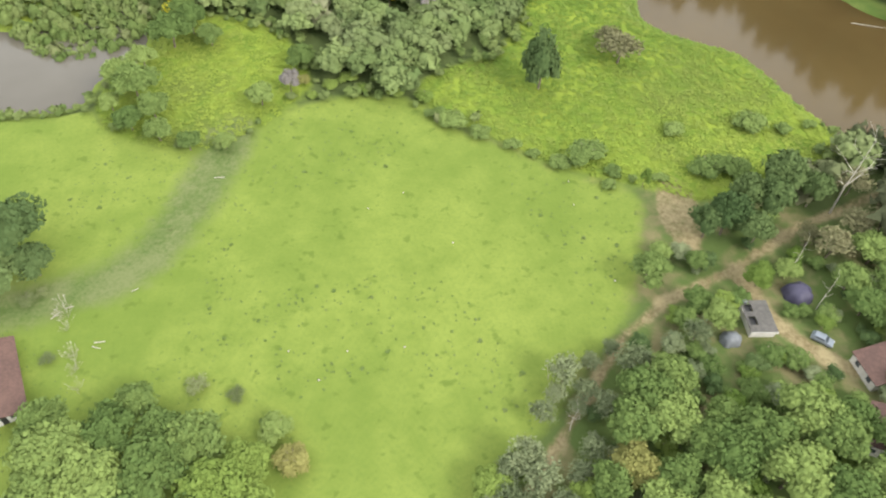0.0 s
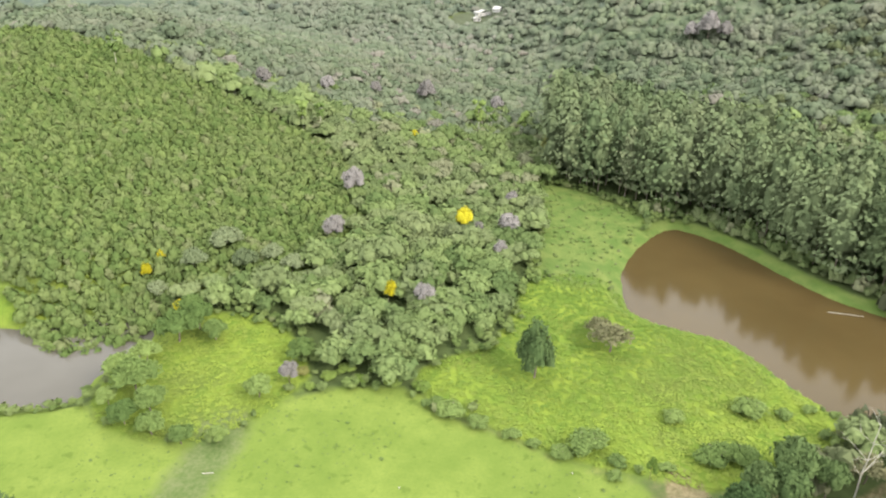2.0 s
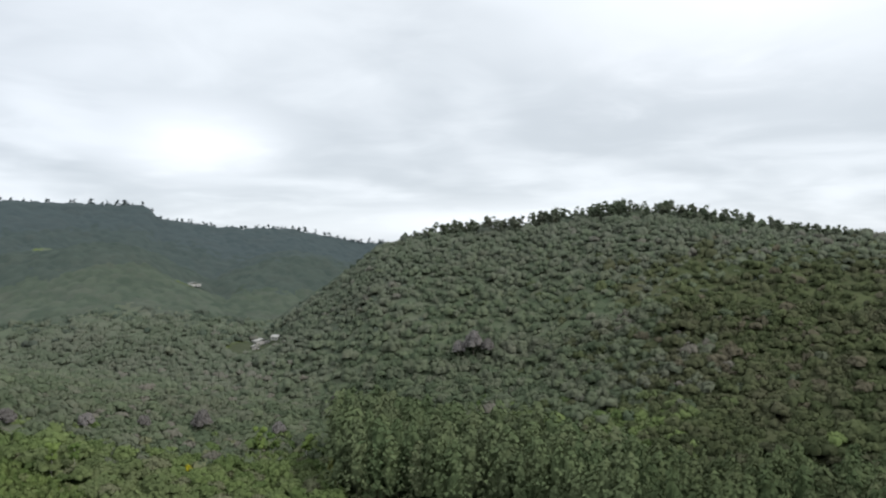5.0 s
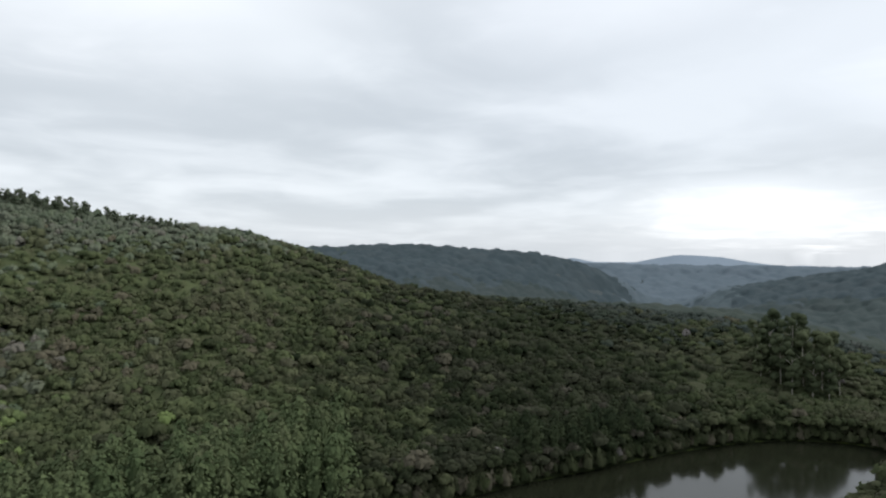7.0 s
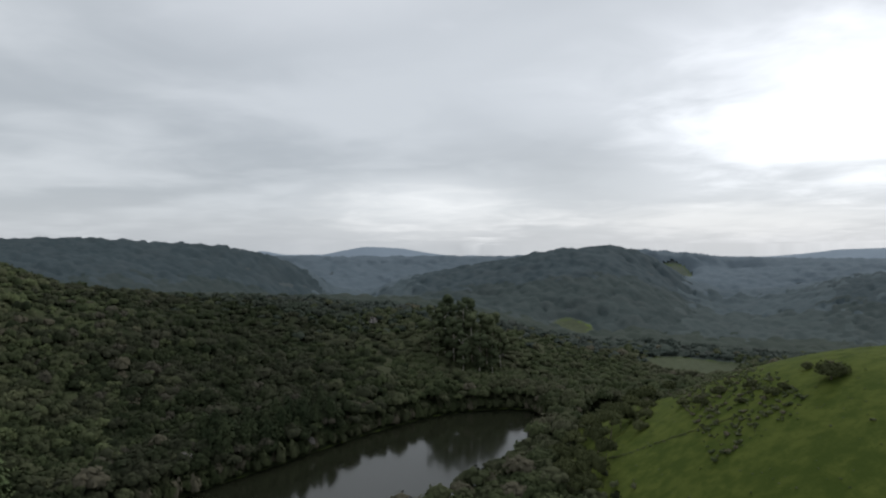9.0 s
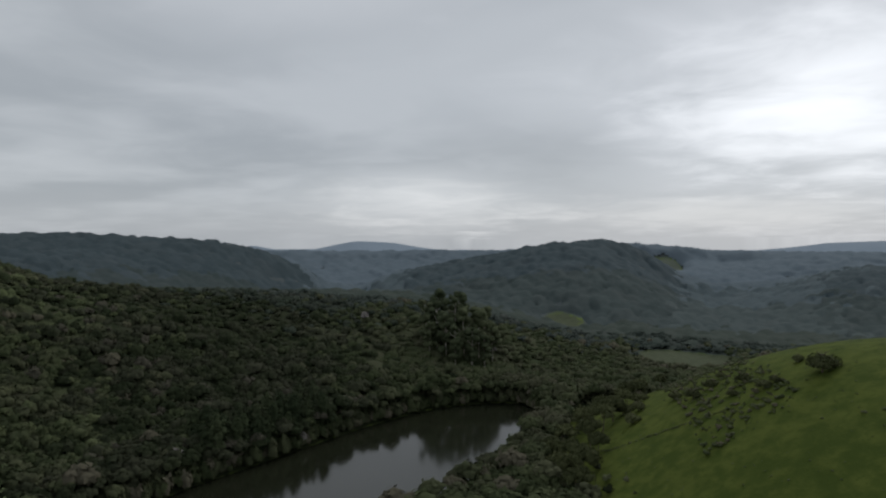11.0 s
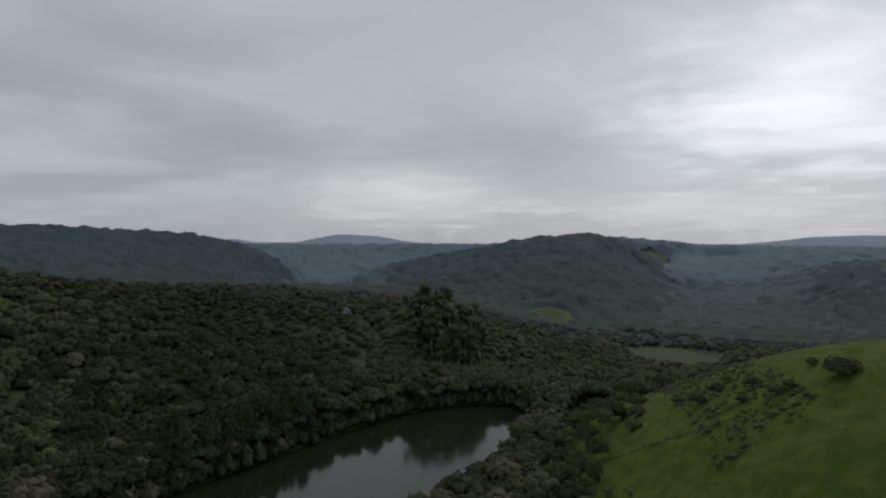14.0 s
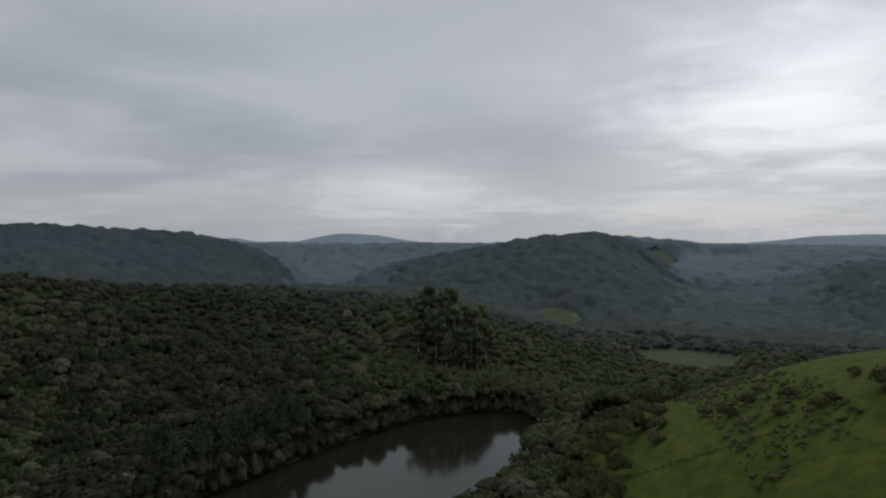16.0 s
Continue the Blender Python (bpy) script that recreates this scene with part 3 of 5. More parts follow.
def build_ground():
    azs = np.radians(np.concatenate([np.arange(-45, 140, 0.5), np.arange(140, 315, 3.0)]))
    rs = np.concatenate([[0.5], np.geomspace(6, 60, 40)[:-1], np.geomspace(60, 700, 165)[:-1], np.geomspace(700, 4900, 60)])
    a, r = np.meshgrid(azs, rs)
    x, y = r * np.sin(a), r * np.cos(a)
    z = land(x, y)
    nr, na = x.shape
    i, j = np.meshgrid(np.arange(nr - 1), np.arange(na), indexing="ij")
    k = (j + 1) % na
    quads = np.stack([i * na + j, (i + 1) * na + j, (i + 1) * na + k, i * na + k], -1).reshape(-1, 4)
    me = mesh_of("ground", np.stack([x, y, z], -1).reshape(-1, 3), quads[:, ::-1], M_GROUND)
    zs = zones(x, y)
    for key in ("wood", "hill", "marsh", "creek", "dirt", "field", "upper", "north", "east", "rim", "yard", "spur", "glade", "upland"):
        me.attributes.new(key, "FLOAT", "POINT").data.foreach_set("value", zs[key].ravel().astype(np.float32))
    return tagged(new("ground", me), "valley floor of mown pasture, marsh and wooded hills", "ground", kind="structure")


ground = build_ground()


def build_water(name, outline, mat, label):
    lo, hi = outline.min(0) - 4, outline.max(0) + 4
    v = [(lo[0], lo[1], 0), (hi[0], lo[1], 0), (hi[0], hi[1], 0), (lo[0], hi[1], 0)]
    return tagged(new(name, mesh_of(name, v, [(0, 1, 2, 3)], mat)), label, "water", kind="structure")


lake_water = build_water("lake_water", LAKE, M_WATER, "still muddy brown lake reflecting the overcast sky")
pond_water = build_water("pond_water", POND, M_POND, "still grey-brown pond beside the pasture")

# ---- plants ----
_b = bmesh.new()
bmesh.ops.create_icosphere(_b, subdivisions=2, radius=1.0)
ICO_V = np.array([v.co[:] for v in _b.verts])
ICO_F = np.array([[v.index for v in f.verts] for f in _b.faces])
_b.free()
_b = bmesh.new()
bmesh.ops.create_icosphere(_b, subdivisions=1, radius=1.0)
ICO0_V = np.array([v.co[:] for v in _b.verts])
ICO0_F = np.array([[v.index for v in f.verts] for f in _b.faces])
_b.free()


class Soup:
    """Triangles gathered into one mesh."""

    def __init__(self):
        self.v, self.f, self.n = [], [], 0

    def add(self, v, f):
        self.v.append(np.asarray(v, float)), self.f.append(np.asarray(f) + self.n)
        self.n += len(v)

    def arrays(self):
        return np.concatenate(self.v), np.concatenate(self.f)


def lump(soup, rng, at, size, fine=True, dent=0.3, cut=-0.5):
    """An uneven rounded clump of leaves, open below."""
    v, f = (ICO_V, ICO_F) if fine else (ICO0_V, ICO0_F)
    k = rng.uniform(1.5, 3.5, (4, 3))
    p = rng.uniform(0, 6.28, 4)
    d = 1 + dent * sum(np.sin(v @ k[i] * (1 + 0.5 * i) + p[i]) for i in range(4)) / 2.2 + rng.uniform(-0.09, 0.09, len(v))
    keep = v[f].mean(1)[:, 2] > cut
    f = f[keep]
    used = np.unique(f)
    where = np.zeros(len(v), int)
    where[used] = np.arange(len(used))
    soup.add((v * d[:, None] * np.asarray(size) + np.asarray(at))[used], where[f])


def leaves(soup, rng, centres, normals, size, simple=False, loose=0.24):
    """Loose bent sprays of leaves."""
    n = len(centres)
    nrm = normals / (np.linalg.norm(normals, axis=1)[:, None] + 1e-9) + rng.normal(0, loose, (n, 3))
    nrm /= np.linalg.norm(nrm, axis=1)[:, None] + 1e-9
    t = np.cross(nrm, rng.normal(0, 1, (n, 3)))
    t /= np.linalg.norm(t, axis=1)[:, None] + 1e-9
    b = np.cross(nrm, t)
    s = size * rng.uniform(0.6, 1.4, (n, 1))
    c = centres
    if simple:
        v = np.stack([c - t * s, c + t * s * 0.8 - b * s * 0.8, c + t * s * 0.6 + b * s], 1).reshape(-1, 3)
        soup.add(v, np.arange(3 * n).reshape(-1, 3))
        return
    v = np.stack([c - t * s, c - b * s * 0.7 + nrm * s * 0.25, c + t * s, c + b * s * 0.7 + nrm * s * 0.25], 1).reshape(-1, 3)
    i = np.arange(n)[:, None] * 4
    soup.add(v, np.concatenate([i + [0, 1, 2], i + [0, 2, 3]]))


def sphere_points(rng, n, low=-0.2):
    d = rng.normal(0, 1, (n * 3, 3))
    d /= np.linalg.norm(d, axis=1)[:, None]
    return d[d[:, 2] > low][:n]


def broad_crown(seed, lumps, sprays, fine=True, flat=0.75, spread=0.55, leaf=0.17, core=99, simple=False, cut=-0.35, heart=0.92, loose=0.24, domed=False):
    """A crown of radius about 1 whose middle is at the origin: clumps of leaf sprays over a few solid hearts."""
    rng, soup = np.random.RandomState(seed), Soup()
    for i in range(lumps):
        a = 2.4 * i + rng.uniform(0, 0.8)
        rad = spread * math.sqrt(i / max(1, lumps - 1)) if lumps > 1 else 0
        at = np.array([math.cos(a) * rad, math.sin(a) * rad, flat * (0.42 * (1 - (rad / 0.7) ** 2)) + rng.uniform(-0.12, 0.12)])
        if domed:
            at[2] = rng.uniform(-0.08, 0.12)
        s = rng.uniform(0.31, 0.47) if lumps > 8 else rng.uniform(0.36, 0.56) if lumps > 2 else (0.85 if lumps == 1 else 0.66)
        size = np.array([s, s, s * flat * rng.uniform(0.9, 1.2)])
        if i < core:
            lump(soup, rng, at, size * heart, fine, 0.25, cut)
        if not sprays:
            continue
        d = sphere_points(rng, max(1, sprays // lumps), -0.25)
        leaves(soup, rng, at + d * size * rng.uniform(heart - 0.06, 1.14, (len(d), 1)), d + (0, 0, 0.15), leaf * (0.5 + s), simple, loose)
    if core < lumps:
        lump(soup, rng, (0, 0, 0.02), (spread * 0.92, spread * 0.92, 0.62 * flat), fine, 0.35)
    return soup.arrays()


def pine_crown(seed, sprays, leaf=0.034):
    """A ragged pine head on a bare stem, from z 0.1 to 1, radius about 0.2."""
    rng, soup = np.random.RandomState(seed), Soup()
    lump(soup, rng, (0, 0, 0.42), (0.12, 0.12, 0.24), False, 0.35, -2)
    lump(soup, rng, (0, 0, 0.72), (0.09, 0.09, 0.20), False, 0.3, -2)
    u = rng.uniform(0, 1, sprays) ** 0.9
    a = rng.uniform(0, 6.28, sprays)
    knots = 1 + 0.3 * np.sin(u * 26 + 2.0 * np.sin(a * 2 + seed))
    r = (0.025 + 0.20 * np.sin(np.pi * np.clip(0.16 + 0.84 * u, 0, 1)) ** 0.8) * knots * rng.uniform(0.6, 1.15, sprays)
    c = np.stack([np.cos(a) * r, np.sin(a) * r, 0.10 + 0.90 * u], -1)
    d = np.stack([np.cos(a), np.sin(a), 0.9 + 0 * a], -1)
    leaves(soup, rng, c, d, leaf, True)
    return soup.arrays()


def gum_crown(seed):
    """A tall gum: bare stem and high tufts, height 1."""
    rng, soup = np.random.RandomState(seed), Soup()
    w = 0.013
    soup.add([(-w, -w, 0), (w, -w, 0), (0, w, 0), (0, 0, 0.92)], [(0, 1, 3), (1, 2, 3), (2, 0, 3)])
    for i in range(8):
        z = rng.uniform(0.58, 0.97)
        at = (rng.uniform(-0.14, 0.14) * (1.1 - z) * 2, rng.uniform(-0.14, 0.14) * (1.1 - z) * 2, z)
        s = rng.uniform(0.05, 0.085)
        lump(soup, rng, at, (s, s, s * 0.55), False, 0.35, -2)
        d = sphere_points(rng, 6, -1)
        leaves(soup, rng, np.array(at) + d * s * 1.15, d, 0.028, True, 0.5)
    return soup.arrays()


def tapered(soup, a, b, ra, rb, sides=6):
    a, b = np.asarray(a, float), np.asarray(b, float)
    ax = (b - a) / np.linalg.norm(b - a)
    t = np.cross(ax, (0.3, 0.9, 0.1))
    t /= np.linalg.norm(t)
    s = np.cross(ax, t)
    ang = np.arange(sides) * 2 * math.pi / sides
    ring = np.cos(ang)[:, None] * t + np.sin(ang)[:, None] * s
    v = np.concatenate([a + ring * ra, b + ring * rb])
    f = []
    for i in range(sides):
        k = (i + 1) % sides
        f += [(i, k, sides + k), (i, sides + k, sides + i)]
    soup.add(v, f)


def spread(name, templates, places, sizes, heights, tones, mat, label, category, rng):
    """Many plants joined into one mesh. sizes: crown width scale; heights: height scale; places: foot of each template's zero."""
    vs, fs, ts, n = [], [], [], 0
    turn = rng.uniform(0, 6.28, len(places))
    pick = rng.randint(0, len(templates), len(places))
    for k, (v, f) in enumerate(templates):
        idx = np.where(pick == k)[0]
        if not len(idx):
            continue
        c, s = np.cos(turn[idx])[:, None], np.sin(turn[idx])[:, None]
        x = (v[:, 0] * c - v[:, 1] * s) * sizes[idx][:, None] + places[idx, 0:1]
        y = (v[:, 0] * s + v[:, 1] * c) * sizes[idx][:, None] + places[idx, 1:2]
        z = v[:, 2] * heights[idx][:, None] + places[idx, 2:3]
        vs.append(np.stack([x, y, z], -1).reshape(-1, 3))
        fs.append((f[None] + (np.arange(len(idx)) * len(v))[:, None, None]).reshape(-1, 3) + n)
        ts.append(np.repeat(tones[idx], len(v)))
        n += len(idx) * len(v)
    if not vs:
        return None
    me = mesh_of(name, np.concatenate(vs), np.concatenate(fs), mat, True, np.concatenate(ts))
    return tagged(new(name, me), label, category, kind="stuff")


def scatter(rng, x0, x1, y0, y1, gap):
    """Jittered places on the ground."""
    xs, ys = np.meshgrid(np.arange(x0, x1, gap), np.arange(y0, y1, gap))
    xs = (xs + rng.uniform(-0.42, 0.42, xs.shape) * gap).ravel()
    ys = (ys + rng.uniform(-0.42, 0.42, ys.shape) * gap).ravel()
    return xs, ys


NEAR_T = [broad_crown(10 + i, 9, 300, False, 0.85, 0.66, 0.105, 99, True, -0.35, 0.80, 0.4) for i in range(6)]
MID_T = [broad_crown(30 + i, 6, 42, False, 0.85, 0.6, 0.2, 99, True) for i in range(6)]
FAR_T = [broad_crown(50 + i, 4, 12, False, 0.95, 0.5, 0.16, 99, True, -0.2, 1.0, 0.4) for i in range(6)]
BANK_T = [broad_crown(40 + i, 8, 104, False, 0.85, 0.64, 0.17, 99, True, -0.35, 0.88, 0.3) for i in range(5)]
YOUNG_T = [broad_crown(95 + i, 1, 26, False, 0.95, 0.4, 0.20, 99, True, -0.35, 0.84, 0.4) for i in range(4)]
BUSH_T = [broad_crown(90 + i, 2, 28, False, 0.9, 0.45, 0.21, 99, True, -0.35, 0.84, 0.4) for i in range(4)]
PINE_T = [pine_crown(110 + i, 400, 0.024) for i in range(5)]
GUM_T = [gum_crown(130 + i) for i in range(5)]


def stand(z_at, x, y, lift):
    return np.stack([x, y, z_at + lift], -1)


def less_hazed_flank(az, r, depth, stray):
    """Slopes of the far eastern ridges that get less painted haze."""
    return (depth > 740) & (r < 1085) & (table(az + 0.3 * stray, FRONT_RISE) > -3.3 + 0.2 * stray)


def far_canopy():
    """The closed canopy of the hills: one sheet of low rounded crowns for each painted haze or shade step."""
    rng = np.random.RandomState(33)
    azs, rs = np.radians(np.arange(-36, 131.1, 0.27)), np.concatenate([np.arange(345, 700, 3.4), np.arange(700, 1345, 4.6)])
    a, r = np.meshgrid(azs, rs)
    x, y = r * np.sin(a), r * np.cos(a)
    cell, n = 8.5, 400
    jx, jy, big, hue = (rng.uniform(0, 1, (n, n)) for _ in range(4))
    cx, cy = np.floor(x / cell).astype(int), np.floor(y / cell).astype(int)
    best, tone = np.zeros(x.shape), np.zeros(x.shape)
    for dx in (-1, 0, 1):
        for dy in (-1, 0, 1):
            u, v = (cx + dx) % n, (cy + dy) % n
            d = np.hypot(x - (cx + dx + jx[u, v]) * cell, y - (cy + dy + jy[u, v]) * cell)
            wide = 5.0 + 4.0 * big[u, v]
            dome = (2.6 + 3.6 * big[u, v] ** 2) * np.sqrt(np.clip(1 - (d / wide) ** 2, 0, 1))
            tone = np.where(dome > best, hue[u, v], tone)
            best = np.maximum(best, dome)
    zs = zones(x, y)
    inner = np.interp(r, [345, 430, 560], [3.0, 2.6, 0.0]) + 6.0 * ramp(-60, -25, zs["lake"]) * (np.degrees(a) > 52) * (r < 620)
    closed = ramp(1.0, -7.0, zs["open_land"]) * ramp(-2.0, -14.0, zs["lake"])
    z = land(x, y) - 1.2 + (best * np.interp(r, [640, 730], [0.55, 1.3]) + np.interp(r, [640, 730], [0.0, 0.6]) + 0.85 * inner) * closed
    nr, na = x.shape
    i, j = np.meshgrid(np.arange(nr - 1), np.arange(na - 1), indexing="ij")
    quads = np.stack([i * na + j, i * na + j + 1, (i + 1) * na + j + 1, (i + 1) * na + j], -1).reshape(-1, 4)
    mid = lambda f: f.ravel()[quads].mean(1)
    az, far, m = mid(np.degrees(a)), mid(r), len(quads)
    keep = (mid(zs["open_land"]) < 0.5) & (mid(zs["lake"]) < -5) & ~((az > 119) & (far < 480))
    keep &= ~((mid(zs["lake"]) > -np.interp(az, [9, 14, 22, 40], [120, 105, 62, 52])) & (az > 8.5) & (az < 60))
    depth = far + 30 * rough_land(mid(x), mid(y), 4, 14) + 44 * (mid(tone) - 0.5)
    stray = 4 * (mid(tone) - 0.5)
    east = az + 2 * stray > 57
    ridge = east & less_hazed_flank(az, far, depth, stray)
    # bearing picks how much shade is painted into the leaves
    low, shaded_face = east & ~ridge & (depth < 640) & ((az > 87 + 2 * stray) | (az < 66 + 2 * stray)), ~east & (depth < 560) & (az + 2 * stray > 34)
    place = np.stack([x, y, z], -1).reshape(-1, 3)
    for pick, kinds in ((~east & ~shaded_face, NORTH_SIDE), (shaded_face, SHADED_FACE), (east & ~ridge & ~low, EAST_SIDE), (low, LOW_BANK), (ridge, RIDGES)):
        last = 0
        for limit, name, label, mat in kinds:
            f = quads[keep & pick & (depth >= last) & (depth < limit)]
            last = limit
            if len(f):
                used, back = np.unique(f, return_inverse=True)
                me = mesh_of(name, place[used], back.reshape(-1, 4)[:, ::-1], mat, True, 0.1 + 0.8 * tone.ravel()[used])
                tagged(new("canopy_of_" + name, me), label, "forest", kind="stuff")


def plant_woods():
    """The woods: crowns coarser with distance, painted haze and shade steps passing into one another."""
    rng = np.random.RandomState(21)
    # span, spacing, distances, crowns, crown radius, height to width, lift of the crown's middle
    for x0, x1, y0, y1, gap, near, far, temps, size, tallness, lift in (
            (-330, 640, -260, 480, 6.3, 0, 350, NEAR_T, 5.3, 0.9, 0.45), (-330, 640, -300, 480, 5.7, 350, 480, MID_T, 4.7, 0.95, 0.4),
            (-440, 660, -520, 740, 6.3, 480, 730, FAR_T, 4.9, 1.0, 0.12)):
        x, y = scatter(rng, x0, x1, y0, y1, gap)
        az, r = bearing(x, y)
        edge = table(az, HILL_FAR) + 30
        keep = (r >= near) & (r < far) & (az > (-44 if far < 400 else -35)) & (az < 131) & (r < np.where(az > 57, 700, 730)) & ~((r > edge) & (r < edge + 240) & (az > 15) & (az < 75))
        keep &= ~((r < 235) & (az > 38) & (az < 90) & (rng.uniform(0, 1, len(x)) < 0.5))
        x, y = x[keep], y[keep]
        zs = zones(x, y)
        az, r = bearing(x, y)
        free = (zs["open_land"] < 0.0) & (zs["dirt_d"] < -2.0) & ~((r < 135) & (az > 0) & (az < 78)) & ~((r < 100) & (az < -20))
        free &= ~((zs["lake"] > -np.interp(az, [9, 14, 22, 40], [85, 75, 40, 32])) & (az > 9) & (az < 60) & (r > 210))
        free &= (inside_of(POND, x, y) < -8) & (zs["marsh_d"] < -3.5) & ~((x < -78) & (y < 150)) & ~((az > 119) & (r < 480))
        x, y, az, r, shore = x[free], y[free], az[free], r[free], zs["lake"][free]
        n = len(x)
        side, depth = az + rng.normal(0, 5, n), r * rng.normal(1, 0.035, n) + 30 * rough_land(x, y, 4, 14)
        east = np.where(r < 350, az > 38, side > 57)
        # crowns painted shade-dark by bearing
        shaded_face = ~east & (depth < 560) & (side > 34)
        ridge = east & less_hazed_flank(az, r, depth, rng.normal(0, 1.5, n))
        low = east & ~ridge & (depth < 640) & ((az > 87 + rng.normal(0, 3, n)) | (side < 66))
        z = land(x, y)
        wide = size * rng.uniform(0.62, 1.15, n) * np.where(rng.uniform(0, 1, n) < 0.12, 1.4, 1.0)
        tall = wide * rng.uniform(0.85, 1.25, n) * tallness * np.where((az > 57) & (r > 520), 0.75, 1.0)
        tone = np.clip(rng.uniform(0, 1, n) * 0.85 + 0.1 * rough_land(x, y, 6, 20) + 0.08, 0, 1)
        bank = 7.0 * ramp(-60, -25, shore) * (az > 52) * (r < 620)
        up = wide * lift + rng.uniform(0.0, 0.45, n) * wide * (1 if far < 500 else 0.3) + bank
        for pick, kinds in ((~east & ~shaded_face, NORTH_SIDE), (shaded_face, SHADED_FACE), (east & ~ridge & ~low, EAST_SIDE), (low, LOW_BANK), (ridge, RIDGES)):
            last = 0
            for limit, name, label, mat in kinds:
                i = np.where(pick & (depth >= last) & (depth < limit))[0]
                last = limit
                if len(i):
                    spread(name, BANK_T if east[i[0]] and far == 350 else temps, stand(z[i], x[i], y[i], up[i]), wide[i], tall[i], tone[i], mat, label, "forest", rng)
        if far > 500:
            continue
        # smaller trees that fill the gaps between the crowns
        u, v = x + rng.uniform(-0.7, 0.7, n) * gap, y + rng.uniform(-0.7, 0.7, n) * gap
        zs = zones(u, v)
        ok = (zs["open_land"] < -2.0) & (zs["dirt_d"] < -2.0) & (zs["lake"] < -4)
        small = size * rng.uniform(0.5, 0.8, n)
        height = land(u, v) + small * 0.45 + 0.55 * bank
        for pick, mat in ((~east & ~shaded_face & (depth < 365), M_WOOD), (~east & ~shaded_face & (depth >= 365), M_HILL), (shaded_face, M_SHADED_SLOPE), (east & ~low, M_SHADED_SCRUB), (low, LOW_BANK[0][3])):
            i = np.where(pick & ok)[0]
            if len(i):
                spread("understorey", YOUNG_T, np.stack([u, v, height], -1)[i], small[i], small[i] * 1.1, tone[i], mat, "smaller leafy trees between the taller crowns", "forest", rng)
    # shrubs along the foot of the woods
    x, y = scatter(rng, -130, 110, 100, 300, 2.3)
    zs = zones(x, y)
    keep = (np.abs(zs["open_land"] + 1.0) < 3.2) & (zs["dirt_d"] < -1) & (zs["young"] < -1) & (zs["lake"] < -1.0) & (np.hypot(x, y) > 128) & ~((zs["marsh_d"] > -9) & (zs["meadow_d"] > -9) & (rng.uniform(0, 1, len(x)) < 0.8)) & (rng.uniform(0, 1, len(x)) < 0.7)
    x, y = x[keep], y[keep]
    wide = rng.uniform(0.8, 1.9, len(x))
    spread("woodland_fringe", BUSH_T, stand(land(x, y), x, y, wide * 0.6), wide, wide, rng.uniform(0, 1, len(x)), M_YOUNG, "light green shrubs fringing the woods", "shrubs", rng)
    x, y = scatter(rng, 20, 110, 190, 300, 2.4)
    keep = (inside_of(GLADE, x, y) > -1) & (zones(x, y)["lake"] < -1) & (rng.uniform(0, 1, len(x)) < 0.45 + 0.4 * rough_land(x, y, 12, 26))
    x, y = x[keep], y[keep]
    wide = rng.uniform(0.3, 0.95, len(x))
    spread("glade_shrubs", BUSH_T, stand(land(x, y), x, y, wide * 0.2), wide, wide * 0.6, rng.uniform(0.3, 1, len(x)), M_YOUNG, "low green shrubs in the damp glade by the lake", "shrubs", rng)
    x, y = scatter(rng, 60, 260, 110, 300, 2.6)
    lake, (az, r) = inside_of(LAKE, x, y), bearing(x, y)
    keep = (lake < -5.5) & (lake > -15) & (az > 10) & (az < 52) & (r > 215) & (inside_of(GLADE, x, y) < 0) & (rng.uniform(0, 1, len(x)) < 0.75)
    x, y = x[keep], y[keep]
    wide = rng.uniform(1.2, 3.0, len(x))
    spread("pine_undergrowth", BUSH_T, stand(land(x, y), x, y, wide * 0.55), wide, wide * rng.uniform(0.9, 1.9, len(x)), rng.uniform(0, 1, len(x)), M_WOOD, "leafy undergrowth at the foot of the pines", "shrubs", rng)
    x, y = scatter(rng, 100, 470, -100, 200, 3.0)
    lake, (az, r) = inside_of(LAKE, x, y), bearing(x, y)
    keep = (lake > -12) & (lake < 1.2) & (az > 36)
    x, y = x[keep], y[keep]
    wide = rng.uniform(2.0, 4.0, len(x))
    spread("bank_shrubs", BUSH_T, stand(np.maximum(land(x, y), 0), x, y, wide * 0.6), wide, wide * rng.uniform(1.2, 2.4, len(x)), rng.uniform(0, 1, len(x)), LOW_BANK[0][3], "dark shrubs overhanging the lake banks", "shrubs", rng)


plant_woods()
far_canopy()


def plant_young():
    rng = np.random.RandomState(5)
    x, y = scatter(rng, -310, -20, 150, 430, 2.7)
    zs = zones(x, y)
    keep = (zs["young"] > 1) & (np.degrees(np.arctan2(x, y)) > -42)
    x, y = x[keep], y[keep]
    size = rng.uniform(1.5, 2.6, len(x))
    spread("young_plantation", YOUNG_T, stand(land(x, y), x, y, size * 0.45), size, size * 1.35, rng.uniform(0, 1, len(x)), M_YOUNG,
           "young bright green tree plantation on a slope", "plantation", rng)


plant_young()


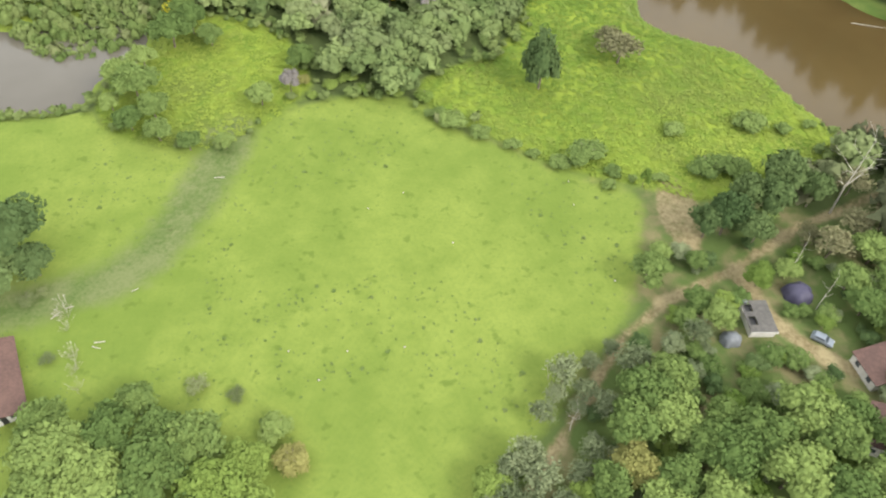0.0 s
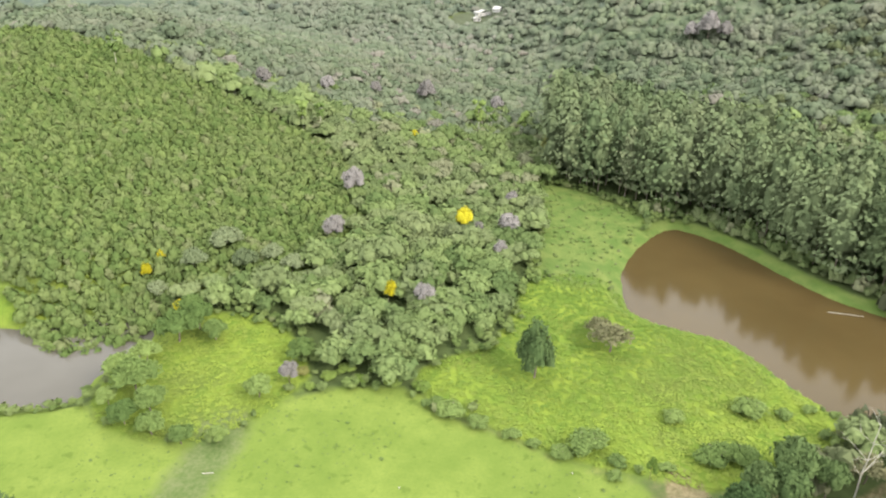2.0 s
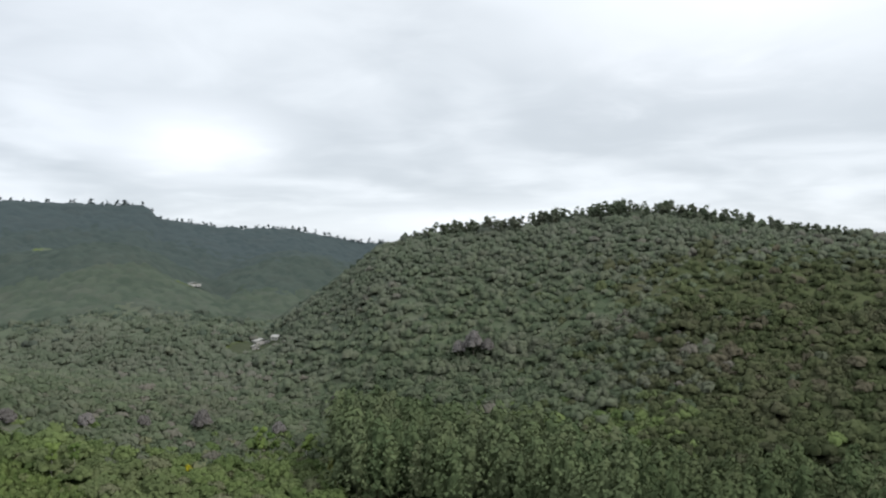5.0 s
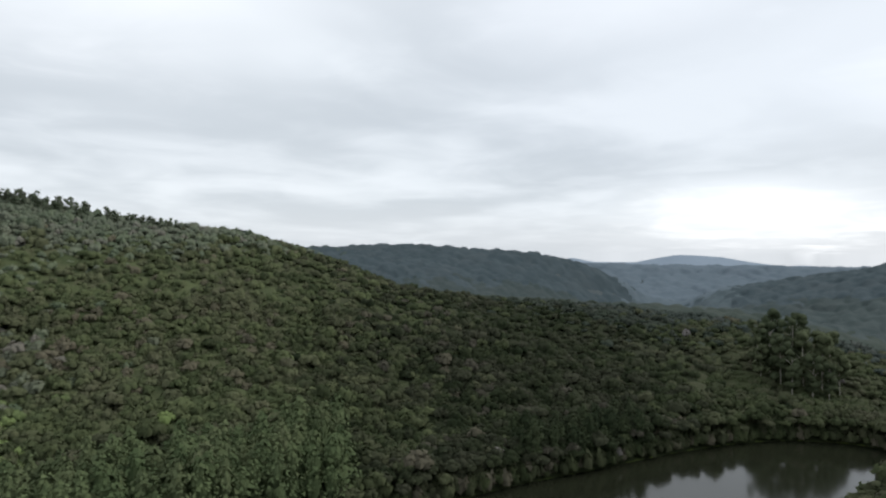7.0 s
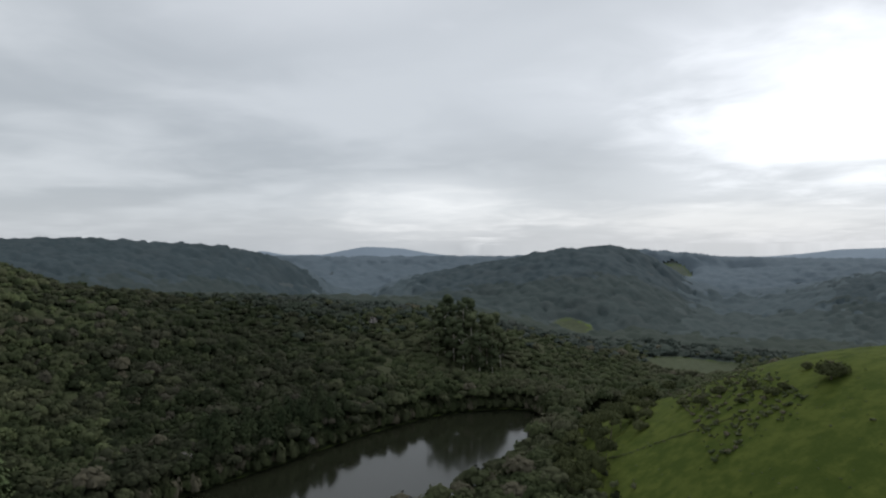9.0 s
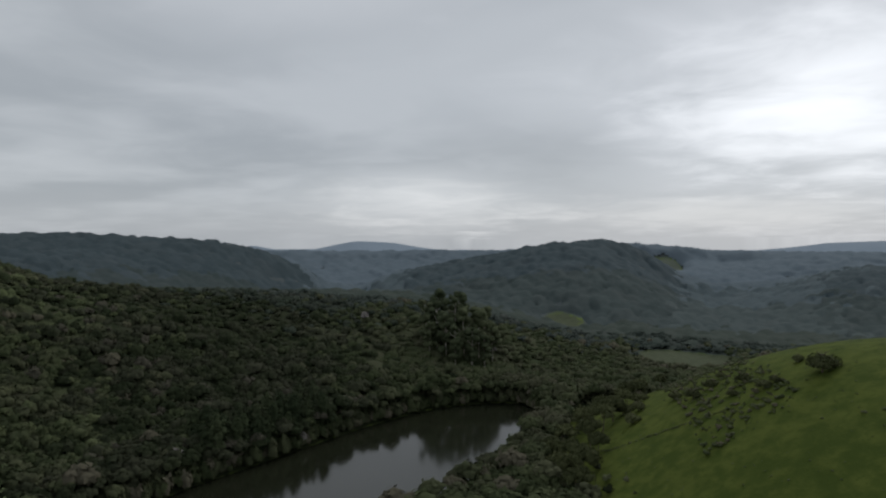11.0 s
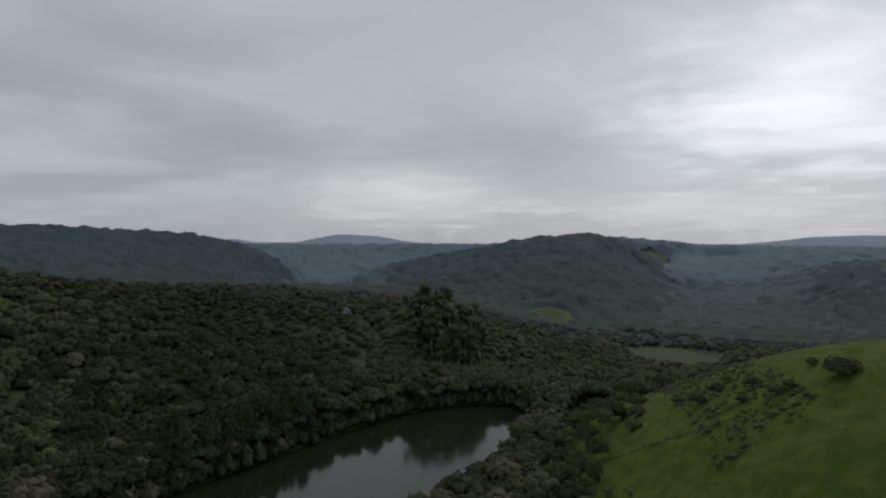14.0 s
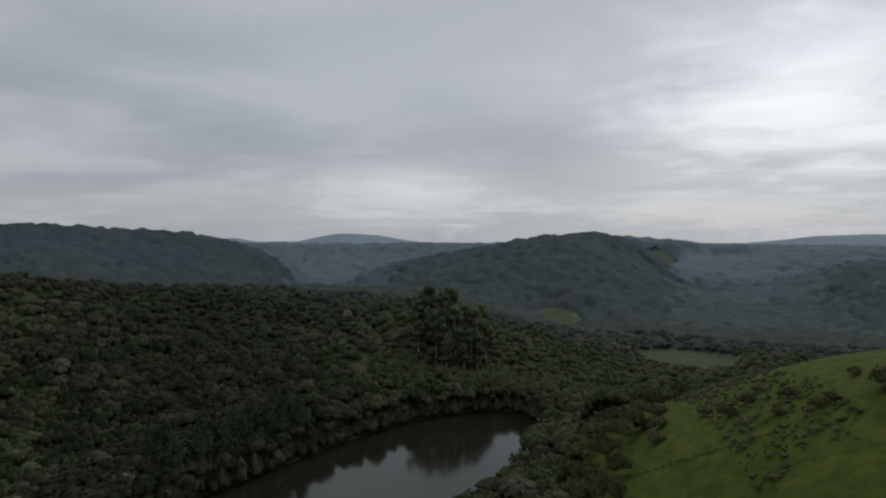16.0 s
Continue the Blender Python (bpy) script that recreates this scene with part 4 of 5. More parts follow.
def plant_pines():
    rng = np.random.RandomState(6)
    x, y = scatter(rng, 20, 330, 110, 420, 6.8)
    zs, (az, r) = zones(x, y), bearing(x, y)
    keep = (zs["lake"] < -7.5) & (zs["lake"] > -np.interp(az, [9, 14, 22, 40], [120, 105, 62, 52])) & (az > 8.5) & (az < 60) & (r > 215) & (zs["marsh_d"] < -1) & (inside_of(GLADE, x, y) < -3)
    x, y = x[keep], y[keep]
    tall = 28 + 12 * rng.uniform(0, 1, len(x)) * (0.75 + 0.25 * rough_land(x, y, 10, 24))
    broad, hue, dim = tall * rng.uniform(0.75, 1.15, len(x)), rng.uniform(0, 1, len(x)) * 0.9, bearing(x, y)[0] + rng.normal(0, 3, len(x)) > 31
    for pick, mat, label in ((~dim, M_PINE, "tall green pines along the lake shore"), (dim, M_SHADED_PINE, "tall pines along the lake shore, shade painted into the needles")):
        spread("pine_belt", PINE_T, stand(land(x, y), x, y, 2.5)[pick], broad[pick], tall[pick], hue[pick], mat, label, "pines", rng)
    u, v = scatter(rng, 300, 420, -20, 130, 5.6)
    zs, (az, r) = zones(u, v), bearing(u, v)
    keep = (zs["lake"] < -3) & (zs["lake"] > -26) & (az > 74) & (az < 84) & (r > 300)
    u, v = u[keep], v[keep]
    high = rng.uniform(15, 25, len(u))
    spread("shore_pines", PINE_T, stand(land(u, v), u, v, 0.5), high * 1.15, high, rng.uniform(0, 0.8, len(u)), M_SHADED_SHOREPINE, "tall bushy pines at the water's edge, needles painted shade-dark", "pines", rng)
    x, y, tall = np.concatenate([x, u]), np.concatenate([y, v]), np.concatenate([tall, high])
    soup = Soup()
    for px, py, h in zip(x, y, tall):
        z = float(land(np.array([px]), np.array([py]))[0])
        tapered(soup, (px, py, z - 0.5), (px, py, z + h * 0.8), 0.26, 0.1, 4)
    v, f = soup.arrays()
    tagged(new("pine_trunks", mesh_of("pine_trunks", v, f, M_BARK)), "straight greyish pine trunks along the lake shore", "tree trunks", kind="stuff")
    # gums on the crest
    az = np.radians(rng.uniform(14.2, 47.5, 330))
    d = np.degrees(az)
    r = table(d, HILL_FAR) + rng.uniform(-22, 22, len(az))
    x, y = r * np.sin(az), r * np.cos(az)
    tall = rng.uniform(15, 23, len(az)) * np.interp(d, [14, 17, 40, 47.5], [0.55, 1, 1, 0.7])
    spread("crest_gums", GUM_T, stand(land(x, y), x, y, -7), tall * 1.15, tall, rng.uniform(0, 0.6, len(az)), NORTH_SIDE[2][3], "tall thin gum trees along the hill crest", "gum trees", rng)

    # a fringe of trees along the northern skyline
    d = rng.uniform(-34, 13, 230)
    r = 1244 + rng.uniform(-14, 14, len(d))
    x, y = r * np.sin(np.radians(d)), r * np.cos(np.radians(d))
    tall = rng.uniform(9, 19, len(d))
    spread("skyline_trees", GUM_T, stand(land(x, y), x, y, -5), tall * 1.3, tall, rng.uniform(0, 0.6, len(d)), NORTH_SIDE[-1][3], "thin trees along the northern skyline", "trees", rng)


plant_pines()


def plant_marsh():
    rng = np.random.RandomState(8)
    x, y = scatter(rng, -95, 105, 104, 300, 1.7)
    zs = zones(x, y)
    keep = (zs["marsh_d"] > 0.3) & (zs["lake"] < -0.6)
    x, y = x[keep], y[keep]
    n = len(x)
    size = rng.uniform(0.6, 1.25, n)
    tone = np.clip(0.5 + 0.55 * rough_land(x, y, 6, 18) + rng.uniform(-0.16, 0.16, n) - 0.5 * ramp(190, 230, y), 0, 0.87)
    soups = []
    for k in range(4):
        soup = Soup()
        d = sphere_points(rng, 26, 0.05) * rng.uniform(0.5, 1.15, (26, 1))
        leaves(soup, rng, d * (1.0, 1.0, 0.7), d * (0.5, 0.5, 1) + (0, 0, 0.9), 0.27, True, 0.3)
        soups.append(soup.arrays())
    spread("marsh_reeds", soups, stand(land(x, y), x, y, 0.1), size, size * 0.42, tone, M_MARSH, "yellow-green marsh reeds and tall grass", "reeds", rng)


plant_marsh()

# ---- single trees and shrubs ----


def part(name, data, parent, label=""):
    """Links a mesh as one part under a thing or under a part."""
    ob = new(name, data)
    ob.parent = parent
    return tagged(ob, label)


def holder(name, m, label, category, group=""):
    ob = new(name)
    ob.matrix_basis = m
    return tagged(ob, label, category, group)


def at_ground(x, y, sink=0.0):
    return float(land(np.array([float(x)]), np.array([float(y)]))[0]) - sink


def trunk_mesh(seed, height, radius, limbs=5, bark=None):
    rng, soup = np.random.RandomState(seed), Soup()
    p, r = np.array([0.0, 0.0, -0.6]), radius
    for i in range(3):
        q = p + [rng.uniform(-0.05, 0.05) * height, rng.uniform(-0.05, 0.05) * height, height * 0.24 + (0.6 if i == 0 else 0)]
        tapered(soup, p, q, r, r * 0.75)
        p, r = q, r * 0.75
    for i in range(limbs):
        a = 2.4 * i + rng.uniform(0, 0.6)
        q = p + np.array([math.cos(a) * 0.3, math.sin(a) * 0.3, rng.uniform(0.1, 0.3)]) * height
        tapered(soup, p - (0, 0, 0.12 * height * rng.uniform(0, 1)), q, r * 0.7, r * 0.25, 5)
    v, f = soup.arrays()
    return mesh_of("trunk", v, f, bark or M_BARK)


def crown_mesh(seed, mat, lumps=11, sprays=300, flat=0.8, lift=4.4, spread_=0.66, leaf=0.076, heart=0.84, loose=0.5):
    v, f = broad_crown(seed, lumps, sprays * 5, False, flat * 1.15, spread_, leaf, 99, True, -0.35, heart, loose)
    return mesh_of("crown", v * 4.0 + (0, 0, lift), f, mat)


def plant_kind(name, rows, mat, label, category, group, seed, tall=1.0, kinds=3, lumps=11, sprays=300, flat=0.8, lift=4.4, heart=0.84):
    """Trees of one kind: rows of x, y, crown radius and height factor, each tree with trunk and crown."""
    rng = np.random.RandomState(seed)
    first = []
    for i, row in enumerate(rows):
        x, y, rad = row[:3]
        k = tall * (row[3] if len(row) > 3 else 1.0)
        s = rad / 4.0
        h = max(0.55 * s, s * k)
        m = Matrix.LocRotScale((x, y, at_ground(x, y)), Euler((0, 0, rng.uniform(0, 6.28))), (s, s * rng.uniform(0.9, 1.1), h))
        if i < kinds:
            ob = holder(name, m, label, category, group)
            part("trunk", trunk_mesh(seed + i, 6.0, 0.22), ob)
            part("crown", crown_mesh(seed + i, mat, lumps, sprays, flat, lift, heart=heart, loose=0.5 if heart > 0.6 else 1.2), ob)
            first.append(ob)
        else:
            src = first[i % kinds]
            ob = copy_thing(src, Matrix.Identity(4))
            ob.matrix_basis = m


plant_kind("broadleaf_tree", [(-58.9, 46.3, 6.1), (-51.7, 50.3, 5.2), (-50.1, 56.3, 3.8), (-43.8, 50.5, 4.6), (-38.2, 49.5, 5.2), (-42.8, 44, 5.7), (-51.3, 42, 5.8), (-59.4, 41.1, 5.0), (-63, 52, 4.6), (-46, 37, 5), (-36, 36, 5)],
           S_GREEN, "spreading broadleaf tree with a full green crown", "tree", "trees beside the pasture", 300, 0.95)
plant_kind("light_tree", [(-33.8, 42.2, 5.5), (-29.9, 46.4, 4.0), (-27.9, 40.0, 4.1)],
           S_LIGHT, "leafy tree with a fresh light green crown", "tree", "trees beside the pasture", 310, 0.9)
plant_kind("dark_tree", [(-84, 90.3, 8.2), (-85, 81.0, 6.5), (-78.4, 85.5, 4.6), (-92, 92, 7)],
           S_DARK, "large dense dark green tree on the pasture's edge", "tree", "", 320, 0.8)
plant_kind("orchard_tree", [(33.7, 58.7, 5.0), (38.8, 61.9, 4.4), (30.9, 53.4, 4.6), (37.2, 54.4, 4.8), (26, 43.5, 4.0), (36.8, 44.4, 4.1), (45.3, 48.1, 5.2), (50.6, 51.1, 4.9), (53.6, 45.4, 5.6), (58.9, 55.2, 5.4),
                            (62.7, 51.3, 5.0), (52, 48.1, 4.4), (33, 40, 4.4), (42, 41, 4.6), (60, 42, 5), (67, 44, 4.6), (41.5, 50, 4.4), (46, 55, 3.6), (30, 36, 4.2), (49, 37, 4.8), (66, 55, 4.2), (72, 50, 5), (25, 37, 4)],
           S_GREEN, "broadleaf tree with a rounded green crown near the farmyard", "tree", "farmyard trees", 330, 1.1)
plant_kind("pale_tree", [(33.3, 65.9, 3.5), (21, 63.7, 3.4), (24.4, 60.5, 2.7), (13.3, 48.1, 3.8), (15.6, 44.7, 3.6), (28.6, 48.6, 2.6), (45.9, 72.3, 3.0), (18.5, 40, 3.5), (17, 56.5, 2.6), (19.5, 60, 2.4), (11, 46.5, 2.8), (10.5, 42, 3.0), (8, 39, 3.2), (13, 41, 2.8), (26, 66.5, 2.2),
                         (23, 57.8, 1.9), (27.5, 58, 2.8), (24.5, 50, 2.6), (22, 46, 2.6), (30, 69.5, 2.0)],
           S_PALE, "thin-leaved tree with a pale grey-green crown beside the track", "tree", "pale trees by the track", 340, 1.0, 3, 13, 190, heart=0.35)
plant_kind("rusty_tree", [(29.9, 46.6, 4.3), (50.7, 317.5, 6.0, 1.4)],
           S_RUST, "tree with a yellowish brown rusty crown", "tree", "", 350, 1.0, 2)
plant_kind("bright_tree", [(8, 43.8, 3.4), (47.2, 43.7, 3.8), (64.2, 48.5, 3.6), (60.9, 85.8, 3.4), (22.8, 42.5, 3.4), (70.5, 75.9, 1.9)],
           S_LIGHT, "small leafy tree with a bright green crown", "tree", "bright young trees", 360, 0.8)
plant_kind("yard_shrub", [(53.4, 61.8, 2.8), (58.6, 69, 2.9), (63.2, 68.3, 2.6), (53.3, 67, 1.4), (49.5, 60.9, 1.9), (42.7, 60.5, 2.4), (58.2, 60.2, 3.0), (66.6, 64.2, 2.2), (65.6, 79.3, 1.8), (68.2, 79.4, 1.6), (72, 78.4, 2.6), (47.5, 68, 1.8)],
           S_GREEN, "low green shrub on bare earth in the yard", "shrub", "yard shrubs", 370, 0.75, 3, 7, 160, 0.8, 2.4)
plant_kind("glossy_shrub", [(47.4, 66.6, 2.5), (-27.0, 53.4, 2.9)], S_GREEN, "rounded shrub with glossy green leaves", "shrub", "", 375, 0.85, 2, 8, 260, 0.8, 2.4)
plant_kind("wayside_tree", [(39.8, 86.4, 4.2), (47.7, 80, 3.0), (50.9, 76.4, 3.5), (44.7, 75.5, 2.8), (78.6, 79.2, 4.0), (77.6, 84.7, 4.0), (84.9, 92.1, 4.6), (67, 87.8, 2.8), (49.9, 90, 2.7), (82, 74, 4.2), (86, 84, 4.4), (90, 76, 4.6), (80, 62, 4)],
           S_GREEN, "small broadleaf tree beside the dirt track", "tree", "trees along the dirt track", 380, 0.85)
plant_kind("brown_tree", [(77.1, 93.4, 4.4), (74, 96.5, 3.2), (84, 99, 4.2), (91, 101, 5), (88, 112, 4.0), (45.6, 162, 6.4, 0.75), (43.9, 170, 4.6, 0.7)], S_BROWN, "thin tree with a sparse brownish green crown", "tree", "", 390, 0.9, 3, 13, 190, heart=0.4)
plant_kind("tall_dark_tree", [(72, 111, 5.2), (67.5, 104.2, 5.0), (62.5, 105.2, 4.6), (57.5, 99.4, 4.7), (53.5, 98.6, 3.8), (62.0, 95.5, 4.0), (78, 108, 4)],
           S_DARK, "tall dark green tree above the marsh", "tree", "dark trees above the marsh", 400, 1.25)
plant_kind("dark_conifer", [(23.4, 149.0, 5.6)], S_DARK, "lone dark bushy conifer standing in the marsh", "tree", "", 410, 1.7, 1, 16, 340, 1.1, 2.5)
plant_kind("marsh_bush", [(32, 122.6, 5.0), (26.1, 120.6, 2.7), (36.6, 113.5, 1.9), (42, 115.7, 1.4), (1.6, 133.9, 3.6), (8.3, 130.4, 3.0), (15.5, 126.3, 2.4), (73.6, 135.4, 4.2), (54.3, 132.9, 3.0), (59.7, 119.1, 4.2), (65.3, 118.7, 4.0),
                          (20.5, 123.5, 1.8), (48, 116, 1.9), (38, 118, 2.2), (81, 134, 2.4), (88, 136, 2.0), (-1.5, 137.5, 2.0)],
           S_GREEN, "low dense bush at the marsh's edge", "bush", "bushes at the marsh's edge", 420, 0.5, 3, 8, 220, 0.8, 2.4)
plant_kind("waterside_tree", [(-74.4, 139.6, 5.8), (-80.4, 145.1, 4.4), (-68.7, 132.7, 4.4), (-73.2, 128.7, 3.8), (-65.8, 125.4, 3.4), (-58.1, 122.4, 3.0), (-50.1, 123.3, 2.4), (-71.9, 161.5, 5.4), (-68.2, 167.8, 5.0),
                              (-62.1, 162.4, 3.8), (-79.9, 135.6, 3.0), (-44.8, 138.8, 3.8), (-37.4, 154.2, 4.0), (-77, 152, 3.8), (-72, 173, 4.4)],
           S_GREEN, "bushy green tree between pond and marsh", "tree", "trees between pond and marsh", 430, 0.85)
plant_kind("hedge_shrub", [(-12.4, 144.8, 2.4), (-5.4, 142.6, 2.8), (-20.9, 145.8, 2.4), (-29, 147, 2.2), (-33, 143, 1.8), (-25, 150, 2.6), (-16, 150, 2.8)], S_LIGHT, "low light green shrub along the wood's foot", "shrub", "shrubs at the wood's foot", 440, 0.6, 3, 7, 160, 0.8, 2.4)
plant_kind("lilac_tree", [(-35.4, 258.5, 4.6), (-37.8, 221.9, 3.8), (23.1, 228, 4.0), (18.8, 210, 3.0), (-5.4, 178.4, 3.2), (26.9, 260, 2.8), (-10, 395.7, 5.6), (-38.4, 389.6, 3.8), (-91.7, 357.9, 4.0), (160, 440.7, 7.0), (-38.4, 144.5, 2.8, 0.8),
                          (71.7, 455.9, 4.4), (316.8, 98.9, 4.4), (333.6, 91.5, 4.0), (366.6, 50, 2.8), (377.5, 54, 2.6), (538.3, -73.3, 3.4), (562.4, 25.8, 3.2), (151, 446, 5), (168, 436, 5), (12, 228, 2.6), (30, 400, 4), (-62, 372, 4)],
           S_LILAC, "flowering tree with a pale lilac-grey crown", "flowering tree", "lilac flowering trees", 450, 1.5)
plant_kind("grey_tree", [(-70.8, 207.9, 5.4), (-62.8, 198.3, 4.4), (-78, 196.2, 4.4), (-41.1, 206.8, 4.2), (98.2, 287, 3.8, 1.6), (-55, 204, 4), (-88, 190, 3.6), (-48, 198, 4)], S_PALE, "tree with a pale greyish crown among greener ones", "tree", "greyish trees", 460, 1.05)
plant_kind("yellow_tree", [(7.2, 231.5, 3.2), (-16.2, 181.3, 2.4), (-74.5, 173.2, 2.3, 0.9), (-90.7, 201.9, 1.6), (-94.3, 197.6, 1.9), (-13.7, 324.8, 2.2)],
           S_YELLOW, "flowering tree with a bright yellow crown", "flowering tree", "yellow flowering trees", 470, 1.75, 2, 8, 200)
plant_kind("rusty_shrub", [(-23.3, 48.2, 3.4), (-10.6, 155, 1.8), (-36, 148.5, 2.0)], S_RUST, "low shrub dotted with yellow-brown leaves", "shrub", "", 480, 0.7, 2, 9, 260, 0.8, 2.4)
plant_kind("grey_bush", [(-41.8, 61.6, 2.6), (-34.8, 60.0, 2.0), (-78, 79, 2.2), (-69.5, 66.2, 1.8), (-76.1, 81, 1.6)], S_DULL, "small greyish bush in the pasture", "bush", "greyish pasture bushes", 490, 0.6, 2, 9, 160, 0.8, 2.4, 0.45)
plant_kind("sapling", [(43.8, 113.2, 1.2)], S_LIGHT, "slim leaning sapling with yellow-green leaves", "sapling", "", 495, 2.4, 1, 5, 90)
plant_kind("slope_bush", [(238.5, -149.6, 6.4), (297.9, -101.8, 4.0), (259.0, -153.1, 2.6), (280.4, -121.1, 3.6), (295.5, -119.3, 3.3), (267.1, -135.3, 3.0), (249.3, -138.5, 2.6), (249.4, -134.4, 3.0), (282.0, -129.0, 3.2), (259.3, -126.8, 2.4), (313.1, -109.4, 4.3), (325.3, -106.4, 4.9), (337.4, -118.6, 4.6), (288.8, -136.8, 2.4)],
           S_OLIVE, "dark rounded bush on the grassy slope", "bush", "bushes on the grassy slope", 500, 0.9, 3, 8, 200, 0.8, 1.5)

plant_kind("bank_tree", [(268, -72, 7.0), (276, -64, 6.5), (256, -66, 6.0), (290, -72, 6.0), (302, -84, 6.0), (314, -93, 6.5), (324, -101, 6.0), (284, -82, 5.0), (337, -110, 5.5), (347, -121, 5.0),
                         (300, -66, 6.5), (318, -76, 6.0), (336, -90, 6.0), (352, -104, 5.5), (366, -122, 5.5), (380, -134, 5.0), (360, -138, 4.0)],
           S_OLIVE, "dark olive tree between the lake bank and the grassy slope", "tree", "trees below the grassy slope", 510, 1.1, 3, 10, 220)


def yard_thicket():
    rng = np.random.RandomState(91)
    x, y = scatter(rng, 14, 104, 30, 104, 4.3)
    zs = zones(x, y)
    built = np.min([np.hypot(x - a, y - b) for a, b in ((58.6, 77.2), (57.8, 74.0), (68.4, 83.6), (52.8, 72.9), (69.6, 73.2), (79, 67), (74, 66), (73.8, 54))], axis=0)
    keep = (zs["yard"] > 0.7) & (zs["dirt_d"] < -1.6) & (built > 5.0) & (rng.uniform(0, 1, len(x)) < 0.85)
    rows = [(float(a), float(b), float(c)) for a, b, c in zip(x[keep], y[keep], rng.uniform(1.1, 2.6, keep.sum()))]
    for k, (mat, label) in enumerate(((S_GREEN, "leafy green shrub in the farmyard thicket"), (S_PALE, "greyish shrub in the farmyard thicket"), (S_DARK, "dark green shrub in the farmyard thicket"), (S_LIGHT, "bright green shrub in the farmyard thicket"))):
        plant_kind("thicket_shrub", rows[k::4], mat, label, "shrub", "farmyard thicket", 520 + 10 * k, 0.85, 2, 7, 120, 0.9, 2.8)


yard_thicket()


def dead_tree(name, x, y, height, label, seed, lean=(0.0, 0.0), limbs=9):
    rng = np.random.RandomState(seed)
    ob = holder(name, pose(x, y, at_ground(x, y)), label, "dead tree", "dead trees")
    soup, p, r = Soup(), np.array([0, 0, -0.5]), height * 0.009 + 0.04
    spine = []
    for i in range(5):
        q = p + np.array([lean[0] + rng.uniform(-0.04, 0.04), lean[1] + rng.uniform(-0.04, 0.04), 0.2]) * height
        tapered(soup, p, q, r, r * 0.78)
        p, r = q, r * 0.78
        spine.append((p.copy(), r))
    v, f = soup.arrays()
    part("trunk", mesh_of("trunk", v, f, M_PALEBARK), ob)
    for i in range(limbs):
        soup = Soup()
        b, r = spine[min(4, 1 + i % 4)]
        a = 2.4 * i + rng.uniform(0, 0.8)
        d = np.array([math.cos(a), math.sin(a), rng.uniform(0.4, 1.1)])
        q = b + d * height * rng.uniform(0.10, 0.18)
        tapered(soup, b, q, r * 0.55, r * 0.3, 5)
        for k in range(3):
            e = q + (d + rng.uniform(-0.8, 0.8, 3)) * height * 0.07
            tapered(soup, q, e, r * 0.28, r * 0.08, 4)
        v, f = soup.arrays()
        part("limb", mesh_of("limb", v, f, M_PALEBARK), ob)


dead_tree("dead_tree", 82.6, 106.1, 21, "tall bare dead tree with bleached branches", 1, (0.02, 0.0), 12)
dead_tree("dead_tree", 68.3, 89.3, 8, "bleached dead trunk above the yard", 2, (0.05, 0.05), 4)
dead_tree("dead_tree", 70.8, 80.2, 8, "bleached dead trunk above the yard", 3, (0.06, 0.05), 4)
dead_tree("dead_tree", 86.8, 93.5, 10, "bleached dead trunk above the yard", 4, (0.05, 0.06), 4)
dead_tree("dead_tree", 21.6, 54.6, 6, "small bare tree with twisted white branches by the track", 5, (0.03, 0.02), 10)
dead_tree("dead_tree", 18.8, 64.4, 5, "small bare tree with twisted white branches by the pasture", 6, (-0.03, 0.02), 8)


def tall_gum(x, y, height, seed, label, group):
    """A tall tree with a long pale stem and a high ragged crown."""
    ob = holder("gum_tree", pose(x, y, at_ground(x, y), 0, 0, 37 * seed), label, "tree", group)
    rng, soup = np.random.RandomState(seed), Soup()
    tapered(soup, (0, 0, -0.5), (0.02 * height, 0, height * 0.85), height * 0.013, height * 0.005)
    for i in range(5):
        a, z = 2.4 * i, height * (0.5 + 0.07 * i)
        tapered(soup, (0.01 * height, 0, z), (math.cos(a) * height * 0.12, math.sin(a) * height * 0.12, z + height * 0.12), height * 0.005, height * 0.002, 4)
    v, f = soup.arrays()
    part("trunk", mesh_of("trunk", v, f, M_PALEBARK), ob)
    soup = Soup()
    low, many = (0.25, 20) if group == "gums beyond the lake" else (0.58, 11)
    for i in range(many):
        a, z = 2.4 * i, height * rng.uniform(low, 0.98)
        rad = height * 0.14 * rng.uniform(0.3, 1.0)
        s = height * rng.uniform(0.05, 0.09)
        c = np.array([math.cos(a) * rad, math.sin(a) * rad, z])
        lump(soup, rng, c, (s, s, s * 0.8), True, 0.35, -2)
        d = sphere_points(rng, 14, -1)
        leaves(soup, rng, c + d * s * 1.1, d, height * 0.02)
    v, f = soup.arrays()
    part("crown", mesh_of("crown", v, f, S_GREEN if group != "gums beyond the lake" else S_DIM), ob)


for i, (x, y, h) in enumerate([(-65, 314.7, 17), (-156, 337.6, 16), (17.3, 345.3, 20), (38.9, 343.4, 19), (24, 352, 16), (66, 335, 22), (72, 340, 24), (-58, 322, 14)]):
    tall_gum(x, y, h, 40 + i, "tall gum tree with a bare pale stem", "gums in the valley")
for i, (x, y, h) in enumerate([(515, -36, 36), (522, -50, 40), (528, -30, 38), (530, -62, 40), (540, -22, 34), (536, -44, 43), (508, -54, 33), (545, -68, 34),
                               (520, -24, 30), (505, -42, 32), (526, -72, 32), (550, -48, 40), (512, -64, 27), (548, -32, 38)]):
    tall_gum(x, y, h, 60 + i, "tall gum tree with a pale stem and shade-painted crown", "gums beyond the lake")


